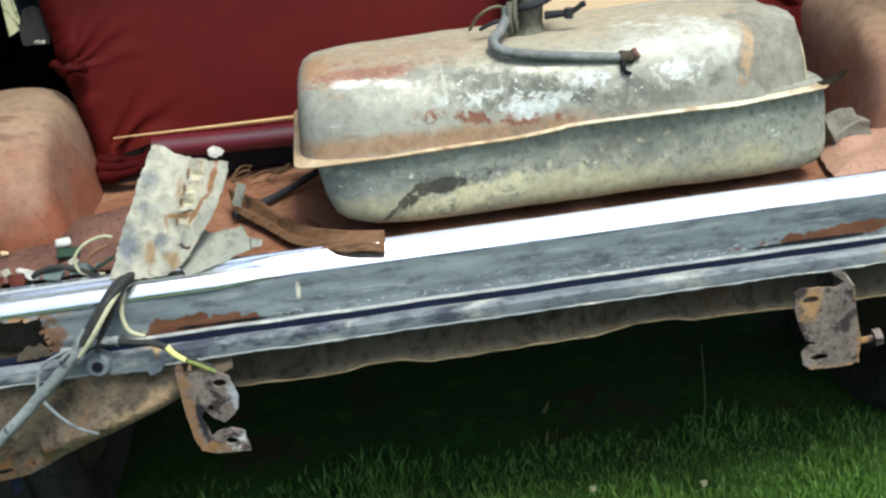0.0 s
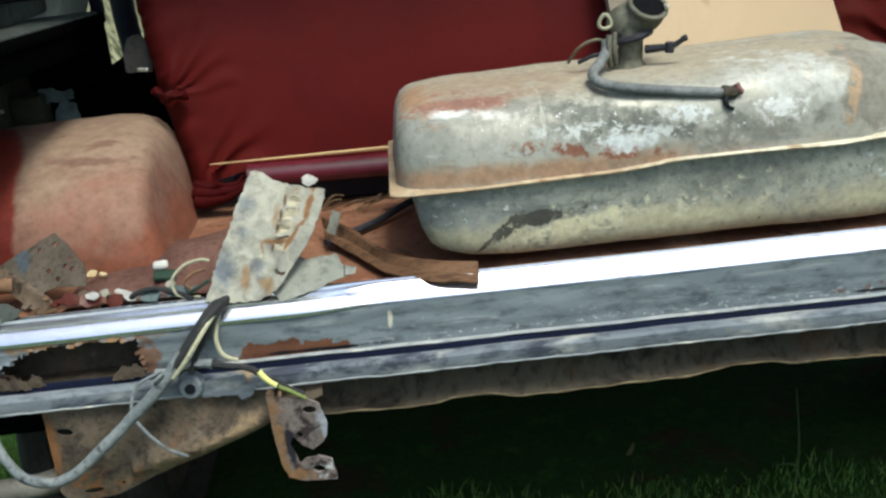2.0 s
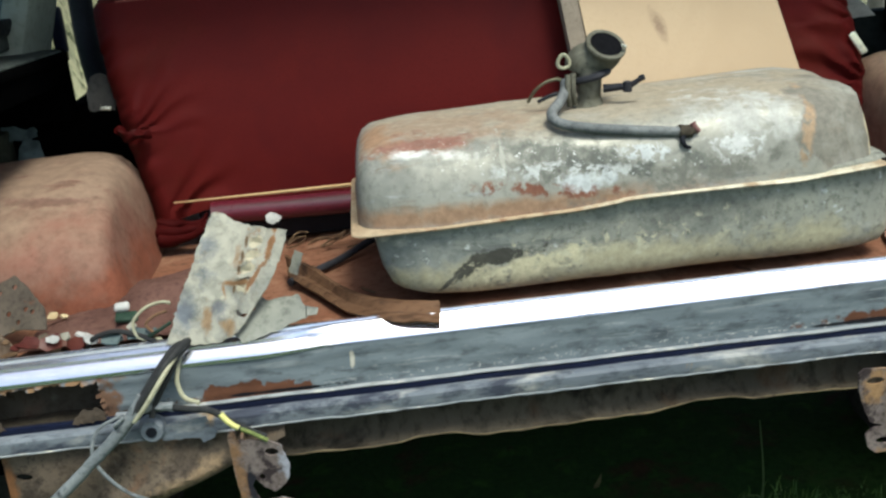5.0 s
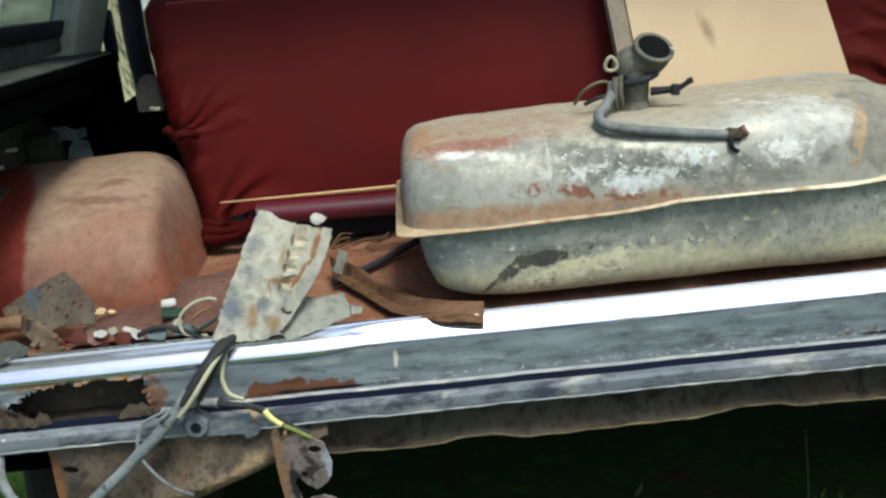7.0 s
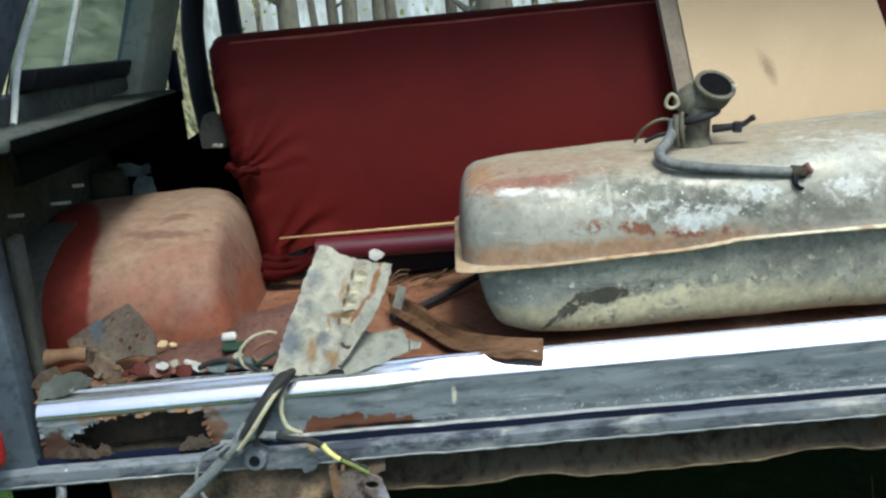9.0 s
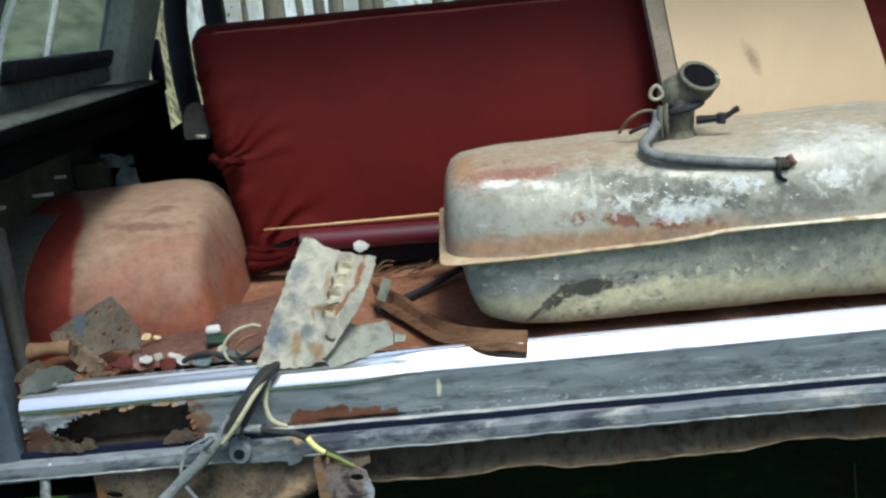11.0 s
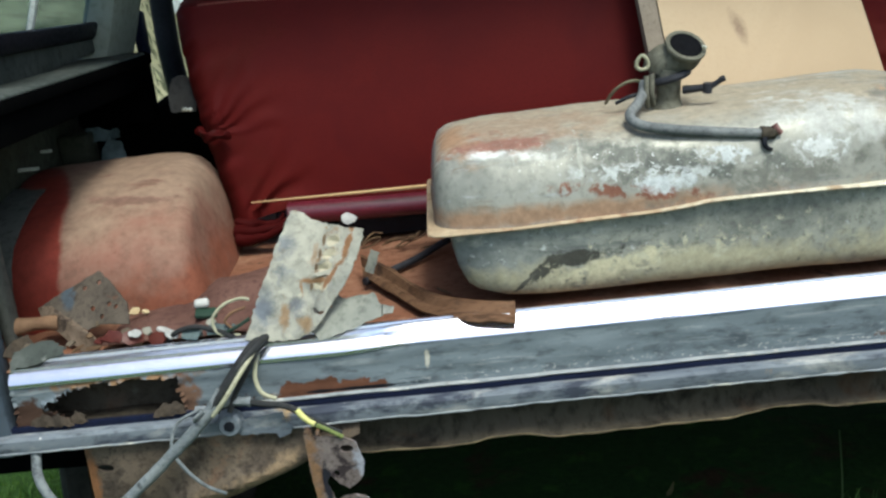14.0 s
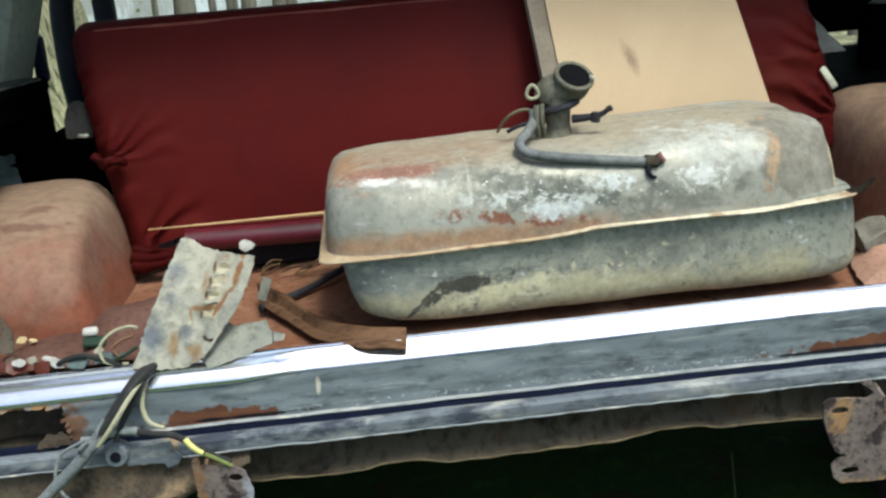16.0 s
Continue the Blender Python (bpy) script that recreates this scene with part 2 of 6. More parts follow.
M_LIP = surface("scuffed_grey_lip", (0.105, 0.118, 0.138), (0.18, 0.196, 0.212), 12, 70, (0.4, 0.65), 0.0, 0.3, 0.002, 0.4, stretch=(0.35, 1, 1), layers=
                [((0.34, 0.335, 0.31), patches(24, 0.54, 0.68, 7.0, (0.4, 1, 1)), 0.7, 0.0),
                 ((0.050, 0.056, 0.075), patches(18, 0.54, 0.64, 1.0, (0.4, 1, 1)), 0.7, 0.0),
                 ((0.05, 0.056, 0.075), both(stain((-0.28, 0.0, 0.536), (0.20, 0.1, 0.010), 0.8, 20, 0.7), patches(40, 0.46, 0.60, 23.0, (0.5, 1, 1))), 0.7, 0.0),
                 ((0.60, 0.58, 0.54), patches(60, 0.68, 0.74, 17.0), 0.7, 0.0),
                 ((0.27, 0.19, 0.11), patches(15, 0.66, 0.73, 9.0), 0.9, 0.0)])
M_BEAD = surface("chipped_pale_bead", (0.27, 0.275, 0.27), (0.17, 0.185, 0.20), 30, 120, (0.4, 0.65), 0.0, 0.3, 0.002, 0.35, stretch=(0.3, 1, 1), layers=
                 [((0.62, 0.58, 0.48), patches(45, 0.58, 0.68, 3.0, (0.4, 1, 1)), 0.7, 0.0), ((0.05, 0.05, 0.06), patches(28, 0.62, 0.70, 8.0, (0.4, 1, 1)), 0.8, 0.0)])
M_RUBBER = plain("black_rubber", (0.006, 0.009, 0.026), 0.6)
M_UNDER = surface("rusty_underbody", (0.036, 0.029, 0.021), (0.060, 0.050, 0.036), 9, 70, (0.7, 0.95), 0.0, 0.5, 0.003, 0.35,
                  [((0.085, 0.05, 0.033), patches(9, 0.55, 0.7), 0.95, 0.0), ((0.12, 0.11, 0.09), patches(18, 0.62, 0.75, 4.0), 0.9, 0.0)])
M_VALANCE = surface("olive_brown_valance", (0.038, 0.032, 0.023), (0.068, 0.057, 0.041), 5, 60, (0.6, 0.9), 0.0, 0.4, 0.003, 0.4, stretch=(1, 1, 0.4), layers=
                    [((0.016, 0.013, 0.010), patches(14, 0.52, 0.66, 2.0), 0.9, 0.0), ((0.06, 0.035, 0.02), patches(8, 0.56, 0.7, 6.0), 0.9, 0.0),
                     ((0.075, 0.066, 0.05), patches(11, 0.62, 0.74, 9.0, (1, 1, 0.4)), 0.8, 0.0)])
M_VALANCE_EDGE = surface("yellowish_valance_edge", (0.16, 0.125, 0.072), (0.08, 0.062, 0.038), 16, 90, (0.6, 0.9), 0.0, 0.4, 0.002, 0.35,
                         [((0.05, 0.04, 0.03), patches(14, 0.58, 0.68, 3.0), 0.9, 0.0)])
M_BRACKET = surface("rusted_bracket_steel", (0.115, 0.09, 0.08), (0.18, 0.145, 0.13), 26, 130, (0.7, 0.95), 0.0, 0.5, 0.002, 0.4,
                    [((0.04, 0.03, 0.03), patches(36, 0.52, 0.60, 6.0), 0.9, 0.0),
                     # orange edge stains: rust, with light on the sheet edges painted in
                     ((0.24, 0.135, 0.06), stain((0.512, 0.0, 0.43), (0.010, 0.2, 0.09), 0.9, 50, 1.0), 0.95, 0.0),
                     ((0.26, 0.16, 0.08), stain((0.470, 0.0, 0.367), (0.05, 0.2, 0.009), 0.9, 50, 1.0), 0.95, 0.0),
                     ((0.30, 0.18, 0.09), stain((0.430, 0.0, 0.485), (0.014, 0.2, 0.025), 0.9, 50, 1.0), 0.95, 0.0),
                     ((0.20, 0.115, 0.06), stain((-0.499, 0.0, 0.46), (0.012, 0.2, 0.09), 0.9, 50, 1.0), 0.95, 0.0),
                     ((0.21, 0.115, 0.055), stain((-0.478, 0.0, 0.386), (0.03, 0.2, 0.010), 0.9, 50, 1.0), 0.95, 0.0),
                     ((0.02, 0.02, 0.025), stain((-0.482, 0.0, 0.44), (0.006, 0.2, 0.035), 0.5, 50, 0.6), 0.95, 0.0),
                     ((0.42, 0.42, 0.42), both(stain((-0.432, 0.0, 0.400), (0.018, 0.2, 0.018), 0.9, 60, 0.8), patches(70, 0.5, 0.6, 3.0)), 0.8, 0.0),
                     ((0.30, 0.30, 0.33), stain((-0.425, 0.0, 0.47), (0.010, 0.2, 0.03), 0.9, 60, 1.2), 0.8, 0.0)])
M_DARK_TIP = surface("dark_bent_steel", (0.010, 0.009, 0.008), (0.022, 0.017, 0.012), 30, 120, (0.8, 0.95), 0.0, 0.3, spec=0.03)
M_BRACKET_DARK = surface("dark_rusty_steel", (0.035, 0.028, 0.022), (0.07, 0.052, 0.036), 26, 130, (0.7, 0.95), 0.0, 0.4)
M_FLOOR = surface("red_painted_floor", (0.155, 0.066, 0.038), (0.205, 0.102, 0.063), 6, 60, (0.6, 0.85), 0.0, 0.35, 0.002, 0.25,
                  [((0.33, 0.195, 0.125), patches(11, 0.54, 0.70), 0.9, 0.0), (RUST_DARK, patches(16, 0.62, 0.7, 3.0), 0.9, 0.0)])
M_ARCH = surface("dusty_red_arch", (0.165, 0.072, 0.05), (0.21, 0.10, 0.072), 7, 45, (0.6, 0.85), 0.0, 0.3, 0.002, 0.10,
                 [((0.232, 0.137, 0.100), patches(6, 0.42, 0.65), 0.9, 0.0),
                  ((0.245, 0.165, 0.118), stain((-0.80, 0.5, 0.83), (0.26, 0.4, 0.09), 0.8, 7, 0.6), 0.9, 0.0), ((0.29, 0.185, 0.125), stain((0.80, 0.5, 0.85), (0.26, 0.4, 0.09), 0.8, 7, 0.6), 0.9, 0.0),
                  ((0.21, 0.075, 0.045), stain((-0.75, 0.3, 0.655), (0.14, 0.4, 0.04), 0.8, 12, 0.8), 0.9, 0.0),
                  # thin darker line: the shade of the fold painted in
                  ((0.17, 0.10, 0.075), stain((-0.80, 0.3, 0.792), (0.06, 0.4, 0.0035), 0.7, 26, 0.9, turn=-3), 0.9, 0.0),
                  ((0.155, 0.085, 0.062), patches(20, 0.60, 0.74, 5.0, (0.6, 1, 1)), 0.9, 0.0),
                  ((0.36, 0.28, 0.22), patches(45, 0.70, 0.76, 15.0), 0.9, 0.0),
                  ((0.165, 0.029, 0.020), stain((-1.055, 0.18, 0.70), (0.155, 0.40, 0.9), 0.06, 14, 0.05), 0.55, 0.0)])
M_BODY = surface("dull_grey_body", (0.052, 0.066, 0.084), (0.085, 0.101, 0.122), 5, 50, (0.45, 0.7), 0.0, 0.25, 0.002, 0.3,
                 [((0.14, 0.165, 0.195), patches(11, 0.56, 0.72, 4.0, (1, 1, 0.25)), 0.6, 0.0), ((0.026, 0.034, 0.050), patches(8, 0.58, 0.72, 14.0, (1, 1, 0.3)), 0.7, 0.0), ((0.06, 0.062, 0.06), patches(9, 0.64, 0.74), 0.8, 0.0)])
# Blacker than paint: the cabin's deep shade is put into this colour.
M_INNER_SHADE = surface("shaded_inner_panel", (0.0016, 0.0018, 0.002), (0.003, 0.003, 0.003), 5, 50, (0.85, 0.95), 0.0, 0.2, 0.002, 0.25, spec=0.0)
M_PILLAR = surface("grey_green_pillar", (0.24, 0.255, 0.21), (0.30, 0.315, 0.265), 5, 50, (0.5, 0.75), 0.0, 0.2, 0.002, 0.15)
M_LEDGE = surface("dusty_ledge_metal", (0.035, 0.040, 0.036), (0.065, 0.072, 0.064), 7, 60, (0.5, 0.8), 0.0, 0.3, 0.002, 0.3,
                  [((0.095, 0.102, 0.092), patches(9, 0.52, 0.68, 3.0), 0.9, 0.0), ((0.18, 0.18, 0.165), patches(20, 0.66, 0.73, 8.0), 0.8, 0.0)])
M_STRIP_OLIVE = surface("olive_grey_strip", (0.062, 0.064, 0.056), (0.098, 0.098, 0.085), 9, 70, (0.6, 0.85), 0.0, 0.2, 0.002, 0.25)
M_LINING = surface("dark_grey_lining", (0.020, 0.025, 0.022), (0.034, 0.040, 0.036), 6, 60, (0.6, 0.85), 0.0, 0.2, 0.002, 0.25)
M_CLIP = plain("bright_catch", (0.80, 0.78, 0.60), 0.4)
M_PALE_BAR = plain("dull_pale_bar", (0.55, 0.55, 0.47), 0.5)
M_STRIP_DARK = surface("dark_olive_paint", (0.026, 0.028, 0.018), (0.045, 0.046, 0.032), 9, 70, (0.6, 0.85), 0.0, 0.2, 0.002, 0.25)
M_CRUMB = surface("cream_crumb", (0.50, 0.40, 0.24), (0.36, 0.26, 0.14), 40, 160, (0.8, 0.95), 0.0, 0.5)
M_CATCH = surface("dull_catch_metal", (0.034, 0.033, 0.032), (0.050, 0.047, 0.044), 20, 90, (0.5, 0.8), 0.0, 0.2)
M_BLACK = plain("black_trim", (0.012, 0.013, 0.018), 0.5)
M_WHITE = plain("white_window_trim", (0.72, 0.74, 0.70), 0.35)
M_GLASS, gnt, gb = shader("dusty_window_glass")
gb.inputs["Base Color"].default_value, gb.inputs["Roughness"].default_value = (0.34, 0.44, 0.50, 1), 0.08
gb.inputs["Transmission Weight"].default_value, gb.inputs["IOR"].default_value = 1.0, 1.05
M_LAMP = surface("red_lamp_lens", (0.30, 0.014, 0.012), (0.20, 0.01, 0.01), 20, 90, (0.2, 0.4), 0.0, 0.1, spec=0.5)
M_TYRE = surface("perished_tyre_rubber", (0.019, 0.018, 0.015), (0.034, 0.031, 0.026), 12, 60, (0.75, 0.95), 0.0, 0.4, 0.003, 0.25,
                 [((0.05, 0.043, 0.034), patches(9, 0.58, 0.7), 0.95, 0.0)])
M_PIPE = surface("grey_exhaust_steel", (0.12, 0.11, 0.092), (0.18, 0.165, 0.14), 14, 90, (0.5, 0.75), 0.2, 0.3)
M_TANK = surface("galvanised_tank", (0.235, 0.228, 0.195), (0.33, 0.318, 0.272), 9, 75, (0.40, 0.56), 0.25, 0.2, 0.002, 0.14, [
    ((0.39, 0.38, 0.34), patches(13, 0.55, 0.7, 2.0), 0.5, 0.15),
    ((0.165, 0.168, 0.15), patches(7, 0.52, 0.74, 11.0, (1, 1, 0.4)), 0.6, 0.15),
    ((0.33, 0.285, 0.215), stain((0.0, 0.26, 0.885), (0.5, 0.17, 0.02), 0.9, 10, 0.7), 0.7, 0.05),
    ((0.20, 0.155, 0.115), patches(16, 0.60, 0.70, 31.0, (0.25, 1, 1)), 0.8, 0.0),
    ((0.42, 0.43, 0.42), patches(34, 0.60, 0.72, 41.0, (0.16, 1, 1)), 0.6, 0.1),
    ((0.155, 0.160, 0.152), patches(26, 0.60, 0.72, 43.0, (0.14, 1, 1)), 0.7, 0.05),
    # rust haze above the seam and on the shoulder
    ((0.29, 0.185, 0.12), stain((-0.12, 0.06, 0.772), (0.30, 0.2, 0.014), 1.1, 14, 0.8), 0.8, 0.0),
    ((0.27, 0.135, 0.09), both(stain((-0.255, 0.10, 0.876), (0.055, 0.1, 0.016), 0.5, 26, 1.0, turn=10), patches(40, 0.40, 0.52, 27.0, (0.5, 1, 1))), 0.8, 0.0),
    ((0.26, 0.125, 0.085), both(stain((-0.12, 0.12, 0.884), (0.13, 0.06, 0.006), 0.4, 30, 1.1, turn=2), patches(50, 0.40, 0.52, 29.0, (0.4, 1, 1))), 0.8, 0.0),
    ((0.29, 0.22, 0.16), stain((-0.17, 0.20, 0.883), (0.14, 0.10, 0.03), 1.1, 22, 1.1), 0.8, 0.0),
    # pale streak: the shoulder's sky highlight painted into the colour
    ((0.62, 0.61, 0.57), both(stain((-0.19, 0.08, 0.858), (0.050, 0.2, 0.0065), 0.8, 30, 0.8, turn=-6), patches(28, 0.30, 0.55, 41.0)), 0.30, 0.0),
    # more rust on the shoulder
    ((0.235, 0.125, 0.095), both(stain((-0.201, 0.13, 0.868), (0.085, 0.06, 0.0085), 0.5, 26, 0.9, turn=-2), patches(38, 0.38, 0.52, 61.0, (0.5, 1, 1))), 0.8, 0.0),
    ((0.30, 0.185, 0.115), stain((-0.260, 0.18, 0.872), (0.030, 0.08, 0.016), 0.9, 20, 0.9), 0.75, 0.0),
    # dark bare zone with flaking paint in the middle
    ((0.150, 0.150, 0.128), both(stain((0.0, 0.075, 0.838), (0.085, 0.2, 0.026), 0.5, 18, 0.8, turn=-5), patches(26, 0.36, 0.54, 15.0)), 0.6, 0.0),
    # dark band below the vent pipe, its cast shadow put into the colour
    ((0.125, 0.128, 0.112), both(stain((0.115, 0.07, 0.825), (0.10, 0.2, 0.020), 0.6, 22, 0.9, turn=-10), patches(30, 0.40, 0.52, 17.0)), 0.6, 0.0),
    # dark patch to the right, then rust and flaking paint
    ((0.17, 0.165, 0.14), both(stain((0.21, 0.07, 0.795), (0.12, 0.2, 0.016), 0.8, 22, 0.9, turn=8), patches(30, 0.42, 0.54, 19.0)), 0.6, 0.0),
    ((0.20, 0.090, 0.060), both(stain((-0.010, 0.06, 0.794), (0.095, 0.2, 0.010), 0.4, 26, 0.8, turn=-7), patches(60, 0.44, 0.50, 51.0)), 0.85, 0.0),
    ((0.36, 0.35, 0.30), stain((-0.0745, 0.08, 0.840), (0.0035, 0.2, 0.028), 0.4, 60, 0.7), 0.7, 0.0),
    ((0.47, 0.475, 0.45), both(stain((0.012, 0.06, 0.815), (0.10, 0.2, 0.013), 0.5, 24, 0.8, turn=-6), patches(58, 0.50, 0.53, 43.0, (0.8, 1, 1))), 0.6, 0.0),
    ((0.52, 0.535, 0.53), both(stain((0.045, 0.06, 0.803), (0.032, 0.2, 0.015), 0.5, 30, 0.9), patches(40, 0.42, 0.46, 44.0)), 0.6, 0.0),
    ((0.52, 0.53, 0.52), both(stain((0.137, 0.06, 0.834), (0.035, 0.2, 0.013), 0.5, 30, 0.9), patches(75, 0.48, 0.52, 45.0)), 0.6, 0.0),
    ((0.56, 0.56, 0.53), both(stain((0.02, 0.06, 0.828), (0.20, 0.2, 0.030), 0.6, 20, 0.7, turn=-5), patches(150, 0.615, 0.645, 46.0)), 0.6, 0.0),
    ((0.085, 0.085, 0.075), both(stain((0.04, 0.06, 0.818), (0.18, 0.2, 0.030), 0.6, 20, 0.7, turn=-5), patches(130, 0.635, 0.665, 48.0)), 0.7, 0.0),
    # pale patches, then the duller end
    ((0.42, 0.41, 0.37), both(stain((0.300, 0.08, 0.862), (0.085, 0.2, 0.026), 0.5, 18, 0.9, turn=-8), patches(30, 0.38, 0.46, 47.0)), 0.45, 0.0),
    ((0.55, 0.545, 0.52), both(stain((0.265, 0.08, 0.830), (0.045, 0.2, 0.018), 0.4, 26, 0.9), patches(46, 0.44, 0.50, 49.0)), 0.5, 0.0),
    ((0.19, 0.175, 0.145), both(stain((0.440, 0.08, 0.835), (0.065, 0.2, 0.085), 0.2, 14, 0.5), patches(10, 0.30, 0.5, 53.0)), 0.65, 0.0),
    ((0.34, 0.24, 0.155), both(stain((0.380, 0.08, 0.845), (0.008, 0.2, 0.045), 0.6, 26, 1.0, turn=-14), patches(60, 0.38, 0.5, 55.0)), 0.8, 0.0),
    ((0.50, 0.42, 0.28), stain((0.490, 0.08, 0.83), (0.008, 0.2, 0.07), 0.6, 30, 0.6), 0.7, 0.0)])
M_TANK_LOW = surface("dirty_tank_underside", (0.205, 0.208, 0.180), (0.30, 0.298, 0.248), 9, 75, (0.5, 0.75), 0.12, 0.3, 0.002, 0.35, [
    ((0.31, 0.32, 0.30), patches(10, 0.52, 0.68, 6.0, (1, 1, 0.5)), 0.7, 0.05),
    ((0.200, 0.212, 0.198), stain((-0.24, 0.1, 0.71), (0.13, 0.4, 0.07), 0.8, 12, 0.7), 0.6, 0.05),
    ((0.44, 0.45, 0.43), patches(60, 0.62, 0.68, 2.0), 0.7, 0.0),
    ((0.40, 0.39, 0.33), patches(30, 0.60, 0.70, 45.0, (0.18, 1, 1)), 0.7, 0.0),
    ((0.135, 0.140, 0.130), patches(24, 0.61, 0.71, 47.0, (0.16, 1, 1)), 0.75, 0.0),
    ((0.42, 0.385, 0.26), stain((0.12, 0.06, 0.665), (0.42, 0.2, 0.028), 1.0, 14, 1.0), 0.85, 0.0),
    # darker area below the flange: its shade painted in at the right
    ((0.145, 0.148, 0.130), stain((0.20, 0.06, 0.735), (0.11, 0.2, 0.022), 1.2, 20, 0.9), 0.7, 0.0),
    ((0.13, 0.13, 0.11), patches(26, 0.62, 0.70, 14.0), 0.8, 0.0),
    ((0.54, 0.49, 0.33), both(stain((-0.055, 0.06, 0.673), (0.085, 0.2, 0.019), 0.4, 26, 0.9, turn=14), patches(70, 0.40, 0.50, 57.0)), 0.85, 0.0),
    ((0.46, 0.43, 0.31), both(stain((0.10, 0.06, 0.700), (0.15, 0.2, 0.026), 0.6, 26, 1.1), patches(55, 0.52, 0.58, 59.0)), 0.85, 0.0),
    ((0.46, 0.47, 0.44), both(stain((-0.20, 0.06, 0.715), (0.10, 0.2, 0.020), 0.6, 26, 1.1), patches(90, 0.60, 0.64, 65.0, (0.6, 1, 1))), 0.7, 0.0),
    ((0.060, 0.058, 0.048), both(stain((-0.088, 0.06, 0.7005), (0.056, 0.2, 0.0105), 0.3, 34, 0.7, turn=5), patches(70, 0.30, 0.38, 61.0)), 0.8, 0.0),
    ((0.075, 0.072, 0.058), both(stain((-0.138, 0.06, 0.687), (0.036, 0.2, 0.010), 0.4, 44, 0.8, turn=34), patches(80, 0.36, 0.44, 63.0)), 0.8, 0.0),
    ((0.11, 0.105, 0.085), stain((-0.168, 0.06, 0.668), (0.020, 0.2, 0.0030), 0.6, 60, 0.8, turn=42), 0.8, 0.0)])
M_FLANGE = surface("rusty_tank_flange", (0.43, 0.335, 0.22), (0.32, 0.225, 0.14), 16, 90, (0.45, 0.7), 0.1, 0.3, 0.002, 0.25,
                   [((0.24, 0.12, 0.07), patches(15, 0.60, 0.7), 0.9, 0.0), ((0.58, 0.48, 0.34), patches(24, 0.58, 0.7, 3.0), 0.7, 0.0),
                    # bright right part: the flange's specular gleam painted as pale colour
                    ((0.66, 0.60, 0.46), both(stain((0.28, 0.06, 0.77), (0.20, 0.2, 0.04), 0.5, 20, 0.5), patches(30, 0.36, 0.5, 7.0)), 0.4, 0.2),
                    ((0.05, 0.04, 0.032), stain((0.545, 0.12, 0.785), (0.042, 0.2, 0.05), 0.4, 30, 0.3), 0.9, 0.0)])
M_NECK = surface("dirty_neck_metal", (0.082, 0.078, 0.058), (0.150, 0.142, 0.110), 25, 120, (0.55, 0.8), 0.0, 0.3, layers=[((0.22, 0.205, 0.16), patches(30, 0.62, 0.7, 4.0), 0.7, 0.0)])
M_HOSE = surface("grey_hose", (0.10, 0.105, 0.105), (0.18, 0.185, 0.18), 25, 120, (0.5, 0.75), 0.05, 0.2)
M_RED_END = plain("dull_red_screw", (0.20, 0.10, 0.09), 0.5)
M_BLACK_HOSE = plain("black_hose_rubber", (0.03, 0.03, 0.035), 0.55)
M_VINYL = surface("red_seat_vinyl", (0.077, 0.0070, 0.0062), (0.058, 0.0054, 0.0057), 5, 220, (0.5, 0.62), 0.0, 0.12, 0.001, 0.12, spec=0.06, layers=
                  [((0.066, 0.0105, 0.006), patches(4, 0.52, 0.75), 0.65, 0.0)])
# Darker copy of the seat vinyl, the shade in folds put into its colour.
M_VINYL_SHADED = surface("shaded_fold_vinyl", (0.040, 0.0030, 0.0030), (0.030, 0.0025, 0.0025), 12, 150, (0.5, 0.65), 0.0, 0.15, spec=0.06)
M_VINYL_EDGE = surface("faded_vinyl_piping", (0.20, 0.07, 0.055), (0.15, 0.04, 0.03), 20, 150, (0.5, 0.7), 0.0, 0.15)
M_MAROON = surface("maroon_seat_roll", (0.10, 0.010, 0.020), (0.07, 0.008, 0.016), 12, 150, (0.25, 0.4), 0.0, 0.1, spec=0.5)
M_BOARD = surface("tan_fibreboard", (0.42, 0.31, 0.20), (0.46, 0.345, 0.225), 4, 160, (0.75, 0.9), 0.0, 0.1, 0.001, 0.0,
                  [((0.29, 0.205, 0.14), stain((0.273, 0.5, 0.955), (0.009, 0.2, 0.024), 1.2, 22, 0.6, turn=22), 0.9, 0.0)])
M_BOARD_EDGE = surface("board_edge", (0.17, 0.138, 0.105), (0.23, 0.19, 0.148), 14, 160, (0.8, 0.95), 0.0, 0.2, grain=0.1)
M_STRIP = surface("bare_wood_strip", (0.55, 0.38, 0.20), (0.44, 0.28, 0.14), 20, 120, (0.6, 0.8), 0.0, 0.2, stretch=(0.2, 1, 1))
RIDGE = [(-0.4440, 0.7590), (-0.4505, 0.7435), (-0.4570, 0.7275), (-0.4660, 0.7030)]
